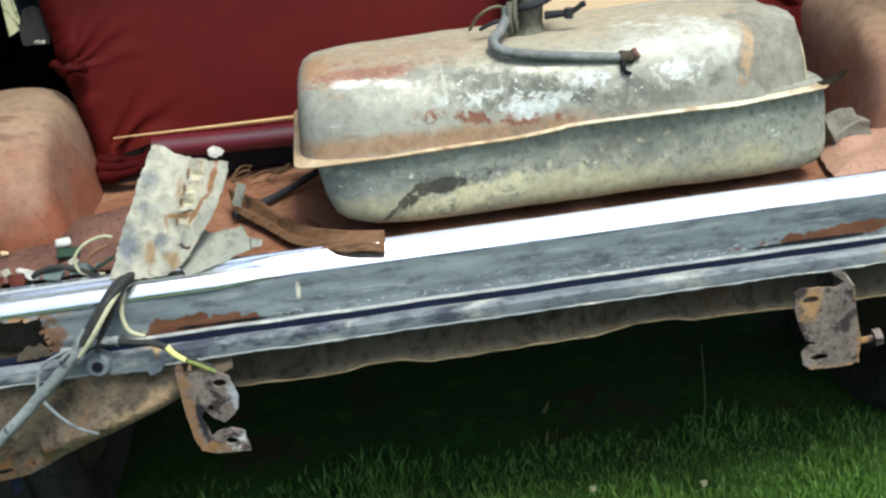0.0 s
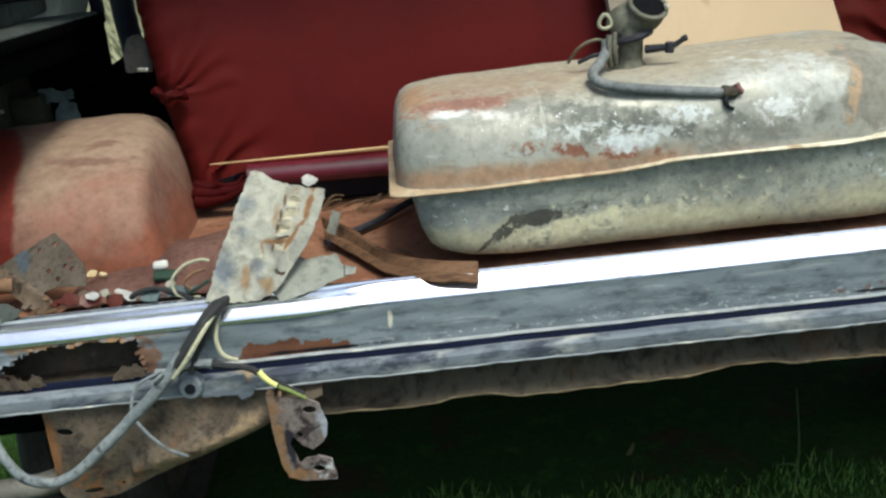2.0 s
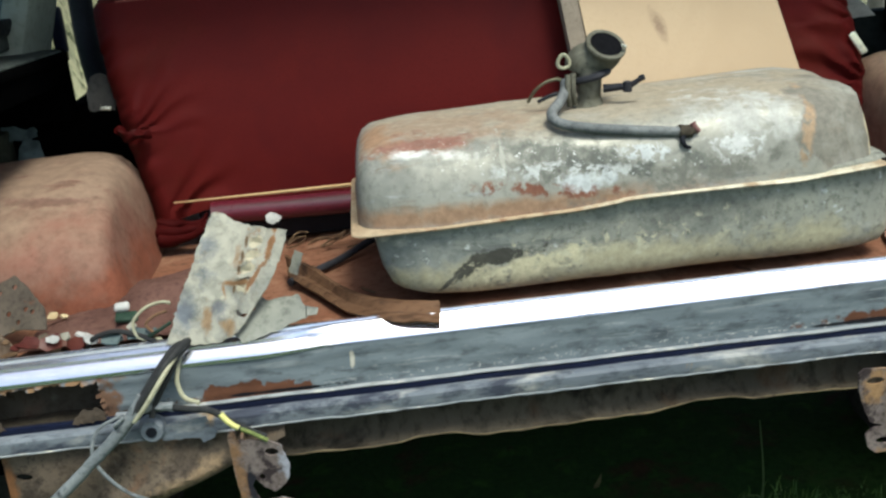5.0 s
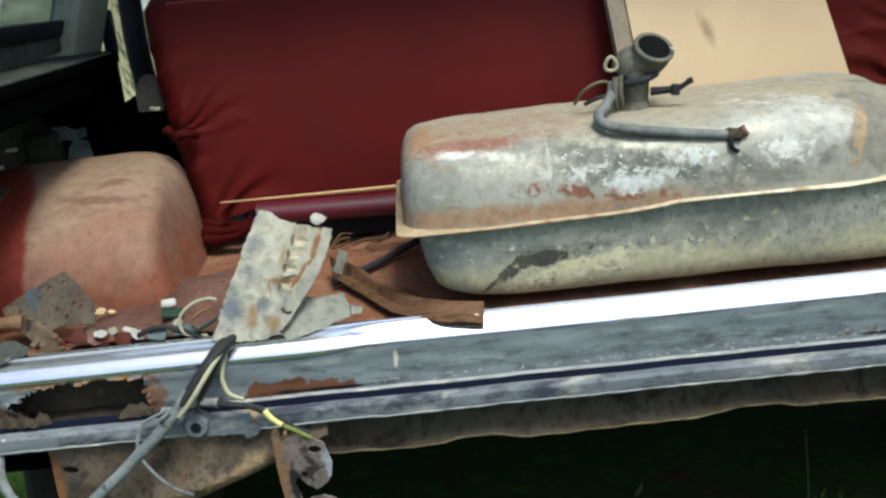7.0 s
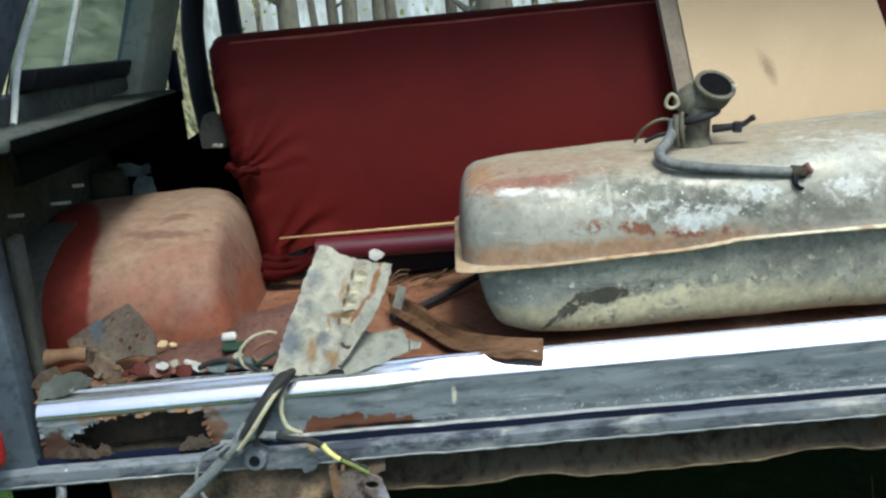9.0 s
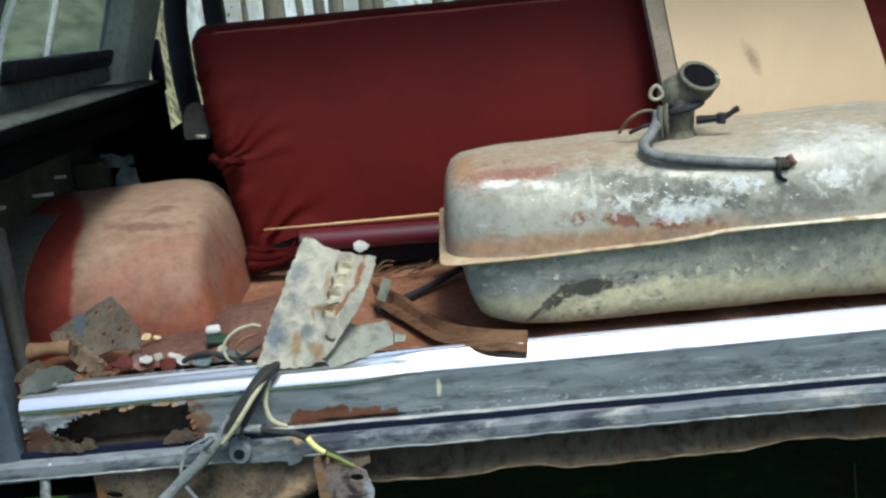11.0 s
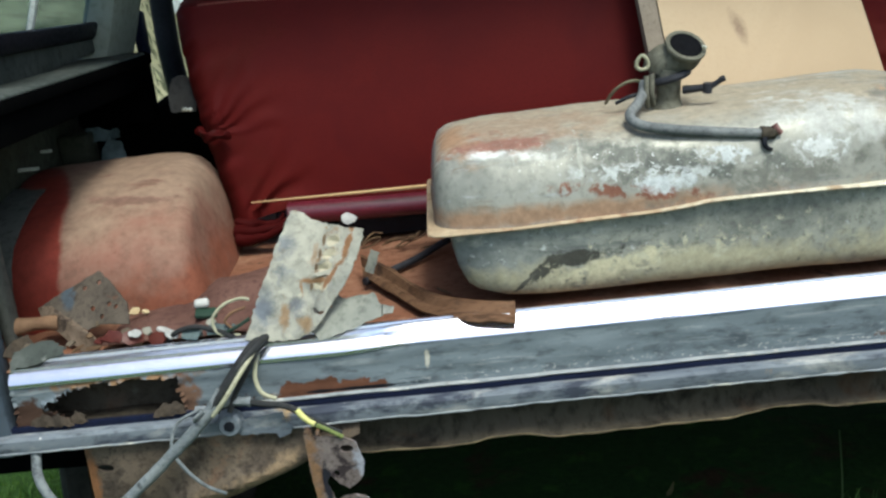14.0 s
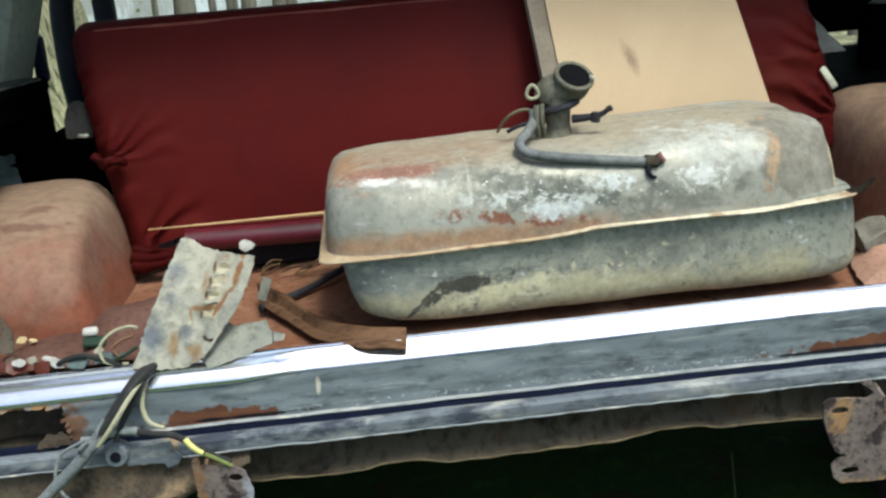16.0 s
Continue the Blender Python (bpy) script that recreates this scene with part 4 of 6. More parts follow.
def make_sill():
    # top trim: a ribbed anodised strip that slopes a little to the rear
    prof = [(0.040, 0.632), (0.0385, 0.6420), (0.0370, 0.6432), (0.0310, 0.6410), (0.0292, 0.6330), (0.0262, 0.6330), (0.0240, 0.6375), (0.0180, 0.6338), (0.0165, 0.6255), (0.0138, 0.6255), (0.0118, 0.6302), (0.0060, 0.6250), (0.0022, 0.6205), (0.0005, 0.6170), (0.0010, 0.6110)]
    flat = [(0.040, 0.632), (0.0388, 0.6425), (0.0376, 0.6437), (0.0325, 0.6436), (0.0310, 0.6405), (0.0290, 0.6405), (0.0265, 0.6437), (0.0232, 0.6428), (0.0212, 0.6411), (0.0175, 0.6373), (0.0137, 0.6335), (0.0100, 0.6297), (0.0062, 0.6259), (0.0026, 0.6222), (0.0020, 0.6205)]

    def ease(x, i):
        t = min(1.0, max(0.0, (x + 0.455) / 0.13))
        t = t * t * (3 - 2 * t)
        return (wave(x, 2.2, 0.0015) + t * (flat[i][0] - prof[i][0]), wave(x, 3.0, 0.0018) + t * (flat[i][1] - prof[i][1]))
    trim = profile_along_x(prof, SILL_X0, SILL_X1, 0.012, ease)
    part("sill_trim", thicken(trim, 0.0015), M_CHROME, car, "bright anodised aluminium sill strip", angle=25)
    # front face with its rusted hole
    bm = bmesh.new()
    nx, nz = 380, 18
    z0, z1 = 0.544, 0.6135
    rows = [[bm.verts.new((SILL_X0 + (SILL_X1 - SILL_X0) * i / nx, 0.0045 + 0.002 * noise.noise(Vector((i * 0.05, j * 0.3, 2))),
                           z0 + (z1 + trim_rise(SILL_X0 + (SILL_X1 - SILL_X0) * i / nx) - z0) * j / nz)) for i in range(nx + 1)] for j in range(nz + 1)]
    for j in range(nz):
        for i in range(nx):
            x, z = rows[j][i].co.x, rows[j][i].co.z
            if not in_hole(x + 0.0025, z + 0.002):
                bm.faces.new((rows[j][i], rows[j][i + 1], rows[j + 1][i + 1], rows[j + 1][i]))
    for v in [v for v in bm.verts if not v.link_faces]:
        bm.verts.remove(v)
    for v in bm.verts:
        if v.is_boundary and z0 + 0.004 < v.co.z < z1 - 0.004:
            v.co += Vector((rng.uniform(-0.002, 0.002), rng.uniform(-0.006, 0.002), rng.uniform(-0.002, 0.002)))
    part("rear_sill", thicken(bm, 0.0012), M_SILL, car, "grey painted sill face with a rusted hole", angle=30)
    # cavity behind the hole
    cav = profile_along_x([(0.003, 0.544), (0.06, 0.540), (0.075, 0.60), (0.06, 0.62)], -0.95, -0.60, 0.02)
    part("sill_cavity", thicken(rough_up(cav, 0.006, 18), 0.001), M_UNDER, car, "rusty inside of the sill")
    for k in range(5):
        x = (-0.885, -0.862, -0.835, -0.705, -0.69)[k]
        w = (0.05, 0.045, 0.03, 0.04, 0.025)[k]
        out = ragged([(-w / 2, 0), (w / 2, 0), (w * 0.35, 0.012), (-w * 0.1, 0.02), (-w * 0.4, 0.009)], 0.004, 0.002, k)
        flake = sheet(out, 0.001, shape=lambda a, b: 0.006 * noise.noise(Vector((a * 60, b * 60, 3))), cell=0.008)
        part("rust_flake", moved(flake, pose(x, -0.004 - 0.004 * (k % 2), 0.549, 72, 0, 6 * (k - 2))), M_BRACKET_DARK, car)
    # rubber seal, in its groove
    part("seal_strip", thicken(profile_along_x([(0.005, 0.5500), (-0.002, 0.5495), (-0.003, 0.5465), (-0.003, 0.5410), (-0.007, 0.5390)], SILL_X0 - 0.05, SILL_X1 + 0.03, 0.03,
                                               lambda x, i: (0, wave(x, 4, 0.001))), 0.0015), M_RUBBER, car, "black rubber seal")
    part("sill_bead", thicken(profile_along_x([(0.002, 0.5553), (-0.0025, 0.5543), (-0.0038, 0.5527), (-0.0028, 0.5511), (0.002, 0.5500)], -0.665, SILL_X1, 0.012, lambda x, i: (wave(x, 25, 0.0012), wave(x, 12, 0.0012))), 0.001), M_BEAD, car, "pale chipped bead above the seal")
    lip = [(-0.0035, 0.5415), (-0.012, 0.5422), (-0.018, 0.5405), (-0.021, 0.5370), (-0.022, 0.5250), (-0.020, 0.5180), (-0.014, 0.5150), (0.0, 0.5155)]
    part("sill_lip", thicken(profile_along_x(lip, SILL_X0 - 0.19, SILL_X1 + 0.15, 0.012, lambda x, i: (wave(x, 14, 0.0015), wave(x, 9, 0.0012) + (wave(x, 60, 0.0014) if i > 4 else 0))), 0.0012),
         M_LIP, car, "scuffed grey lip below the sill", angle=30)
    edge_line = [(x, -0.0212 + wave(x, 14, 0.0015), 0.5185 + wave(x, 9, 0.0012) + wave(x, 60, 0.0014)) for x in (-1.10 + 0.0122 * k for k in range(179))]
    part("lip_edge", tube(edge_line, lambda t: 0.0016 + 0.0014 * noise.noise(Vector((t * 60, 3, 0))), 6, 1), M_BEAD, car, "pale lower edge of the lip")


DENT_X = (-0.5, -0.31, -0.27, -0.245, -0.19, -0.146, -0.10, 0.06, 0.115, 0.135, 0.17, 0.23, 0.262, 0.33, 0.45, 0.95)
DENT_Z = (0.001, -0.003, -0.002, 0.005, 0.006, -0.004, -0.004, -0.001, -0.002, 0.003, 0.008, 0.008, 0.0, 0.0, -0.004, -0.006)


def make_valance():
    def bend(x, i):
        drop = float(np.interp(x, DENT_X, DENT_Z)) + 0.002 * noise.noise(Vector((x * 30, 0, 0)))
        return (wave(x, 3, 0.006) * (i > 1), drop * (0, 0, 0.3, 0.8, 1, 1)[i])
    prof = [(0.020, 0.520), (0.018, 0.500), (0.015, 0.484), (0.012, 0.470), (0.006, 0.461), (-0.004, 0.458)]
    part("valance", thicken(profile_along_x(prof, -0.50, SILL_X1, 0.015, bend), 0.0015), M_VALANCE, car, "olive-brown valance panel with a dented lower edge")
    rim_line = [(-0.50 + 0.015 * k, -0.0045 + bend(-0.50 + 0.015 * k, 5)[0], 0.4575 + bend(-0.50 + 0.015 * k, 5)[1]) for k in range(98)]
    part("valance_edge", tube(rim_line, lambda t: 0.0014 + 0.0012 * noise.noise(Vector((t * 40, 0, 0))), 6, 2), M_VALANCE_EDGE, car, "yellowish lower edge")


def make_bracket(broken):
    """A bent steel bumper bracket with slots, under the sill."""
    out = [(0.417, 0.494), (0.425, 0.500), (0.480, 0.497), (0.490, 0.506), (0.478, 0.516), (0.468, 0.524), (0.484, 0.526), (0.500, 0.502), (0.512, 0.45), (0.522, 0.405), (0.519, 0.374), (0.508, 0.364), (0.445, 0.362), (0.434, 0.372),
           (0.431, 0.392), (0.440, 0.402), (0.456, 0.406), (0.436, 0.414), (0.427, 0.434), (0.418, 0.465)]
    holes = [circle2(0.442, 0.480, 0.013, 0.0062), circle2(0.459, 0.382, 0.013, 0.0058, turn=0.1)]
    if broken:
        out = [(-0.506, 0.520), (-0.503, 0.530), (-0.494, 0.528), (-0.494, 0.514), (-0.449, 0.512), (-0.433, 0.503), (-0.425, 0.473), (-0.428, 0.451), (-0.436, 0.441), (-0.450, 0.430), (-0.464, 0.438), (-0.476, 0.452), (-0.482, 0.440),
               (-0.472, 0.408), (-0.458, 0.417), (-0.442, 0.420), (-0.425, 0.413), (-0.421, 0.380), (-0.470, 0.380), (-0.490, 0.386), (-0.499, 0.408), (-0.504, 0.46)]
        holes = [circle2(-0.447, 0.494, 0.010, 0.0062), circle2(-0.466, 0.455, 0.0045, 0.0045), circle2(-0.445, 0.399, 0.009, 0.0055)]
    cx = -0.46 if broken else 0.47
    form = lambda u, v: 0.004 * math.sin((u - cx) * 40) + 0.02 * max(0.0, 0.41 - v)
    b = sheet(ragged(out, 0.005, 0.0007, 4), 0.004, holes, form, 0.012)
    ob = part("bumper_bracket", moved(b, pose(0 if broken else -0.014, -0.05, 0 if broken else 0.008, 90, 0, 0)), M_BRACKET, car, "torn rusty bumper bracket with slots" if broken else "rusted steel bumper bracket with slots")
    if broken:
        web = sheet(ragged([(-0.048, 0.505), (0.03, 0.52), (0.03, 0.47), (-0.048, 0.45)], 0.008, 0.001, 3), 0.004, (), None, 0.02)
        part("web", moved(web, Matrix(((0, 0, 1, -0.492), (1, 0, 0, 0.0), (0, 1, 0, 0), (0, 0, 0, 1)))), M_BRACKET, ob)
    else:
        web = sheet(ragged([(-0.05, 0.50), (0.03, 0.53), (0.03, 0.40), (-0.05, 0.37)], 0.008, 0.001, 3), 0.004, (), lambda u, v: -0.11 * (v - 0.5), 0.02)
        part("web", moved(web, Matrix(((0, 0, 1, 0.497), (1, 0, 0, 0.0), (0, 1, 0, 0), (0, 0, 0, 1)))), M_BRACKET, ob)
        part("bolt", join(tube([(0.503, -0.045, 0.404), (0.523, -0.048, 0.406), (0.536, -0.048, 0.408)], 0.0055, 8), tube([(0.533, -0.048, 0.408), (0.544, -0.05, 0.410)], 0.013, 6, 2)), M_BRACKET, ob, "rusty bolt")


def make_corner_plate():
    """The larger rusted plate below the corner, pierced near its edge."""
    out = [(-0.836, 0.512), (-0.60, 0.520), (-0.43, 0.512), (-0.43, 0.498), (-0.524, 0.456), (-0.656, 0.408), (-0.70, 0.386), (-0.748, 0.364), (-0.79, 0.358), (-0.828, 0.360), (-0.838, 0.372), (-0.837, 0.44)]
    holes = [circle2(-0.809, 0.475, 0.013, 0.006), circle2(-0.787, 0.373, 0.016, 0.0045, turn=0.15), circle2(-0.741, 0.382, 0.003)]
    form = lambda u, v: 0.010 * math.sin((u + 0.8) * 9) + 0.008 * noise.noise(Vector((u * 12, v * 12, 0))) + 0.016 * math.exp(-((v - 0.40 - 0.30 * (u + 0.75)) / 0.018) ** 2) * (u > -0.72)
    b = sheet(ragged(out, 0.012, 0.0008, 9), 0.003, holes, form, 0.008)
    part("corner_plate", moved(b, pose(0, -0.006, 0, 90, 0, 0)), M_PLATE, car, "rust-brown pierced steel corner plate")
    for k, x in enumerate((-0.838, -0.775)):
        tag = sheet(ragged([(-0.006, 0), (0.006, 0.0), (0.004, -0.03), (-0.008, -0.034)], 0.006, 0.001, k), 0.002, (), None, 0.02)
        part("tag", moved(tag, pose(x, 0.0, 0.362, 90, 0, 0)), M_RUBBER, car)


def make_floor():
    xs = [-1.0 + 0.02 * i for i in range(101)]
    ys = [0.036 + 0.025 * j for j in range(40)]
    rows = [[Vector((x, y, 0.622 + 0.006 * noise.noise(Vector((x * 6, y * 6, 0))) - 0.004 * (math.sin(x * 24) > 0.6))) for x in xs] for y in ys]
    part("cargo_floor", thicken(loft(rows, closed=False), 0.002), M_FLOOR, car, "red painted cargo floor, rusted and dusty")


def make_arch(side):
    """Inner wheel arch: a rounded box that narrows upward."""
    levels = [(0.612, 0.672, 0.20, 0.66, 12), (0.66, 0.680, 0.20, 0.65, 12), (0.70, 0.687, 0.205, 0.64, 11), (0.733, 0.692, 0.22, 0.63, 10), (0.758, 0.697, 0.245, 0.62, 10), (0.775, 0.703, 0.285, 0.615, 8),
              (0.791, 0.712, 0.33, 0.61, 7), (0.803, 0.726, 0.38, 0.61, 6), (0.811, 0.745, 0.42, 0.60, 5), (0.815, 0.775, 0.46, 0.59, 4), (0.816, 0.82, 0.50, 0.57, 4)]
    if side > 0:
        levels = [(z + 0.030 * max(0.0, (z - 0.68) / 0.136), x - 0.022, a, b + 0.04, p) for z, x, a, b, p in levels]
    rings = [rounded(side * (xr + 1.03) / 2, (y0 + y1) / 2, z, (1.03 - xr) / 2, (y1 - y0) / 2, p, 112) for z, xr, y0, y1, p in levels]
    bm = loft(rings)
    for v in bm.verts:
        v.co += 0.006 * noise.noise_vector(v.co * 8)
        v.co.z += 0.0015 * noise.noise(v.co * 26)
        v.co.y += 0.003 * math.exp(-((v.co.z - 0.770 - 0.02 * math.sin(v.co.x * 25)) / 0.006) ** 2) * (v.co.y < 0.4)
    edge = [(0.628, 0.186), (0.70, 0.190), (0.733, 0.205), (0.758, 0.230), (0.775, 0.269), (0.791, 0.314), (0.803, 0.364), (0.810, 0.43)]
    part("arch_flange", thicken(loft([[Vector((side * x, y, z)) for x in (0.972, 1.0, 1.035)] for z, y in edge], closed=False), 0.002), M_STRIP_OLIVE, car, "olive-grey flange beside the arch")
    part("wheel_arch", bm, M_ARCH, car, "rounded inner wheel arch, red paint under pale dust")


make_sill()
make_valance()
make_bracket(True)
make_bracket(False)
make_corner_plate()
make_floor()
make_arch(-1)
make_arch(1)
grommet = part("grommet", tube([(-0.612, -0.033, 0.535), (-0.612, -0.031, 0.535), (-0.612, -0.025, 0.535), (-0.612, -0.015, 0.535)], lambda t: 0.0145 + 0.006 * t, 18), M_LIP, car, "grey stud on the lip")
# Black disc puts the shade of the socket in front of the stud.
part("socket", tube([(-0.612, -0.035, 0.535), (-0.612, -0.031, 0.535)], 0.0078, 14), M_BLACK, grommet, "black disc as the shaded socket")
tab = sheet(ragged([(-0.60, 0.545), (-0.535, 0.553), (-0.530, 0.535), (-0.522, 0.527), (-0.528, 0.518), (-0.545, 0.512), (-0.548, 0.520), (-0.60, 0.522)], 0.006, 0.001, 3), 0.002, (), None, 0.02)
part("torn_tab", moved(tab, pose(0, -0.026, -0.006, 90, 0, 0)), M_LIP, car, "torn grey metal tab")


# ---- the loose fuel tank ----
tank = thing("fuel_tank", "dented galvanised fuel tank with rusty seam, lying on the cargo floor", "fuel tank")


def tank_mesh(levels, power=5.0):
    rings = [rounded(0.100 + ox, 0.240 + oy, z, hx, hy, p[0] if p else power, 200) for z, hx, hy, ox, oy, *p in levels]
    return loft(rings)


def tilt(bm):
    for v in bm.verts:
        v.co.z += 0.030 * (v.co.x + 0.31)
    return bm


top = tilt(tank_mesh([(0.752, 0.396, 0.174, 0, 0), (0.775, 0.394, 0.171, 0, 0), (0.800, 0.391, 0.167, 0, 0), (0.825, 0.388, 0.161, 0, 0.002), (0.842, 0.385, 0.154, 0, 0.004),
                      (0.857, 0.382, 0.143, 0.004, 0.006), (0.866, 0.374, 0.126, 0.008, 0.008), (0.8715, 0.359, 0.102, 0.013, 0.008), (0.874, 0.333, 0.075, 0.018, 0.008), (0.875, 0.24, 0.045, 0.02, 0.008), (0.876, 0.08, 0.015, 0, 0.008)], 8.0))
SEAM_X = (-0.32, -0.19, -0.075, 0.033, 0.08, 0.10, 0.177, 0.263, 0.35, 0.393, 0.458, 0.51)
SEAM_Z = (0.001, -0.002, -0.003, -0.003, -0.001, 0.001, 0.0, -0.003, -0.007, -0.005, -0.002, 0.0)
for v in top.verts:
    low_part = 1 - (v.co.z - 0.03 * (v.co.x + 0.31) - 0.752) / 0.045
    if low_part > 0 and v.co.y < 0.25:
        v.co.z += low_part * float(np.interp(v.co.x, SEAM_X, SEAM_Z))
    v.co.z -= 0.005 * max(0.0, (v.co.z - 0.77) / 0.1) * (1 - 0.7 * max(0.0, -v.co.x / 0.3))
    v.co.z -= 0.14 * max(0.0, v.co.x - 0.42) * (v.co.z - 0.77) / 0.12
    if v.co.y < 0.2:
        s = min(1.0, max(0.0, (v.co.x - 0.398) / 0.014))
        v.co.y += 0.008 * s * s * (3 - 2 * s) * (v.co.z > 0.765)
    v.co += 0.0048 * noise.noise_vector(v.co * 8) + 0.0012 * noise.noise_vector(v.co * 28)
    d = (v.co - Vector((0.40, 0.12, 0.875))).length
    v.co.z -= 0.008 * math.exp(-(d / 0.02) ** 2)
    v.co.y += 0.010 * math.exp(-((v.co.x - 0.455) / 0.03) ** 2) * (v.co.y < 0.2) * (v.co.z > 0.77)
part("upper_shell", top, M_TANK, tank, "grey upper half with flaking paint")
def low_ring(z, x0, x1, hy, cy, p):
    return rounded((x0 + x1) / 2, cy, z, (x1 - x0) / 2, hy, p, 112)


low = tilt(loft([low_ring(*r) for r in ((0.758, -0.276, 0.508, 0.168, 0.244, 14), (0.722, -0.270, 0.513, 0.171, 0.244, 14), (0.690, -0.263, 0.516, 0.171, 0.244, 14), (0.668, -0.253, 0.518, 0.170, 0.244, 14), (0.655, -0.238, 0.518, 0.168, 0.244, 14),
                                        (0.645, -0.212, 0.517, 0.164, 0.244, 13), (0.637, -0.172, 0.512, 0.158, 0.244, 12), (0.631, -0.12, 0.50, 0.148, 0.246, 10), (0.625, -0.05, 0.47, 0.13, 0.25, 8), (0.618, 0.05, 0.40, 0.09, 0.27, 6), (0.610, 0.10, 0.30, 0.03, 0.29, 5))]))
for v in low.verts:
    if v.co.z < 0.75:
        k = (0.75 - v.co.z) / 0.12
        v.co.z -= 0.026 * max(0.0, v.co.x + 0.05) * k
        v.co += 0.004 * k * noise.noise_vector(v.co * 6) + 0.001 * noise.noise_vector(v.co * 30)
part("lower_shell", low, M_TANK_LOW, tank, "dirty grey lower half with a black stain")
bm = tilt(tank_mesh([(0.7530, 0.404, 0.180, 0, 0), (0.7548, 0.405, 0.181, 0, 0), (0.7566, 0.404, 0.180, 0, 0), (0.7575, 0.39, 0.166, 0, 0)], 30.0))
for v in bm.verts:
    v.co.z += 0.0015 * noise.noise(Vector((v.co.x * 7, v.co.y * 9, 2))) + (float(np.interp(v.co.x, SEAM_X, SEAM_Z)) if v.co.y < 0.25 else 0.0)
flange = part("seam_flange", bm, M_FLANGE, tank, "pale rusty welded seam flange")
tip = sheet(ragged([(0.490, 0.070), (0.506, 0.070), (0.520, 0.082), (0.546, 0.104), (0.536, 0.108), (0.512, 0.100), (0.492, 0.11)], 0.006, 0.0012, 2), 0.003, (), lambda u, w: 0.7805 + 5.5 * max(0.0, u - 0.50) ** 2, 0.01)
part("bent_tip", tip, M_DARK_TIP, flange, "dark bent corner of the flange")


def rings_on(axis, centres, radii, n=32):
    up = axis.orthogonal().normalized()
    sd = axis.cross(up)
    return [[c + r * (math.cos(a) * up + math.sin(a) * sd) for a in (2 * math.pi * k / n for k in range(n))] for c, r in zip(centres, radii)]


base = Vector((0.0845, 0.232, 0.876))
part("neck_base", tube([base, base + Vector((0.001, -0.001, 0.012)), base + Vector((0.002, -0.002, 0.03)), base + Vector((0.004, -0.004, 0.062))], lambda t: 0.027 - 0.008 * min(1, t * 2.5), 20), M_NECK, tank, "short olive-brown stub pipe")
ax = Vector((0.22, -0.58, 0.78)).normalized()
rim = Vector((0.1125, 0.218, 0.9705))
bend = [Vector((0.078, 0.246, 0.932)), Vector((0.080, 0.244, 0.938)), Vector((0.084, 0.240, 0.946)), rim - 0.018 * ax, rim]
neck = part("filler_neck", join(tube(bend, lambda t: 0.0295 if t > 0.93 else (0.0285 if t > 0.6 else 0.028 - 0.012 * max(0, 0.25 - t) / 0.25), 28, 8), loft(rings_on(ax, [rim - 0.004 * ax, rim, rim + 0.003 * ax, rim + 0.003 * ax, rim - 0.002 * ax], [0.0305, 0.0325, 0.0315, 0.0255, 0.0245]))), M_NECK, tank, "open filler neck with a rolled rim")
part("neck_bore", loft(rings_on(ax, [rim + 0.0008 * ax, rim + 0.0024 * ax], [0.0252, 0.0252])), M_BORE_SHADE, neck, "black disc as the shaded inside of the neck")
part("rim_spot", moved(box(-0.004, 0.004, -0.003, 0.003, -0.002, 0.002, 0.001), pose(0.138, 0.206, 0.9685, 0, 20, 0)), M_BUCKLE, neck, "bright spot on the rim")
collar = [base + Vector((0.004 + 0.028 * math.cos(a), -0.004 + 0.026 * math.sin(a), 0.050 + 0.006 * math.cos(a))) for a in (0.5236 * k for k in range(13))]
part("neck_collar", tube(collar, 0.006, 8, 3), M_BLACK_HOSE, neck, "dark clamp collar")
hose = [(0.0475, 0.218, 0.923), (0.043, 0.207, 0.908), (0.028, 0.175, 0.898), (0.009, 0.138, 0.889), (0.018, 0.110, 0.880), (0.057, 0.096, 0.872), (0.1215, 0.090, 0.8625), (0.190, 0.088, 0.8535)]
part("vent_pipe", tube(hose, 0.0078, 14), M_HOSE, tank, "bent grey vent pipe")
clamp = part("hose_clamp", rough_up(tube([(0.182, 0.088, 0.8545), (0.187, 0.088, 0.854), (0.196, 0.088, 0.8535), (0.203, 0.088, 0.855), (0.207, 0.088, 0.857)], lambda t: 0.0082 + 0.0024 * (0.2 < t < 0.75), 12), 0.002, 90), M_UNDER, tank, "rusty hose clamp")
part("clamp_tail", tube([(0.190, 0.081, 0.849), (0.188, 0.077, 0.842), (0.192, 0.076, 0.835), (0.199, 0.077, 0.832)], lambda t: 0.0046 - 0.002 * t, 8), M_BLACK, clamp)
part("clamp_screw", tube([(0.205, 0.086, 0.866), (0.209, 0.084, 0.858), (0.214, 0.084, 0.853)], lambda t: 0.0050 - 0.001 * t, 8), M_RED_END, clamp, "small reddish screw end")
part("drain_cock", join(tube([(0.106, 0.215, 0.905), (0.1274, 0.205, 0.907), (0.1446, 0.197, 0.910), (0.1606, 0.188, 0.921)], lambda t: 0.0068 - 0.0032 * t, 8), tube([(0.139, 0.199, 0.900), (0.140, 0.198, 0.915)], 0.0075, 8), tube([(0.156, 0.190, 0.919), (0.163, 0.187, 0.922)], 0.0048, 8)), M_BLACK_HOSE, tank, "small dark valve beside the neck")
ring = [(0.0450 + (0.0088 - 0.003 * math.sin(a)) * math.cos(a), 0.212, 0.9535 + 0.0105 * math.sin(a)) for a in (0.5236 * k for k in range(13))]
part("wire_ring", tube(ring, 0.0028, 8, 3), M_WIRE_PALE, tank, "pale brass ring lug")
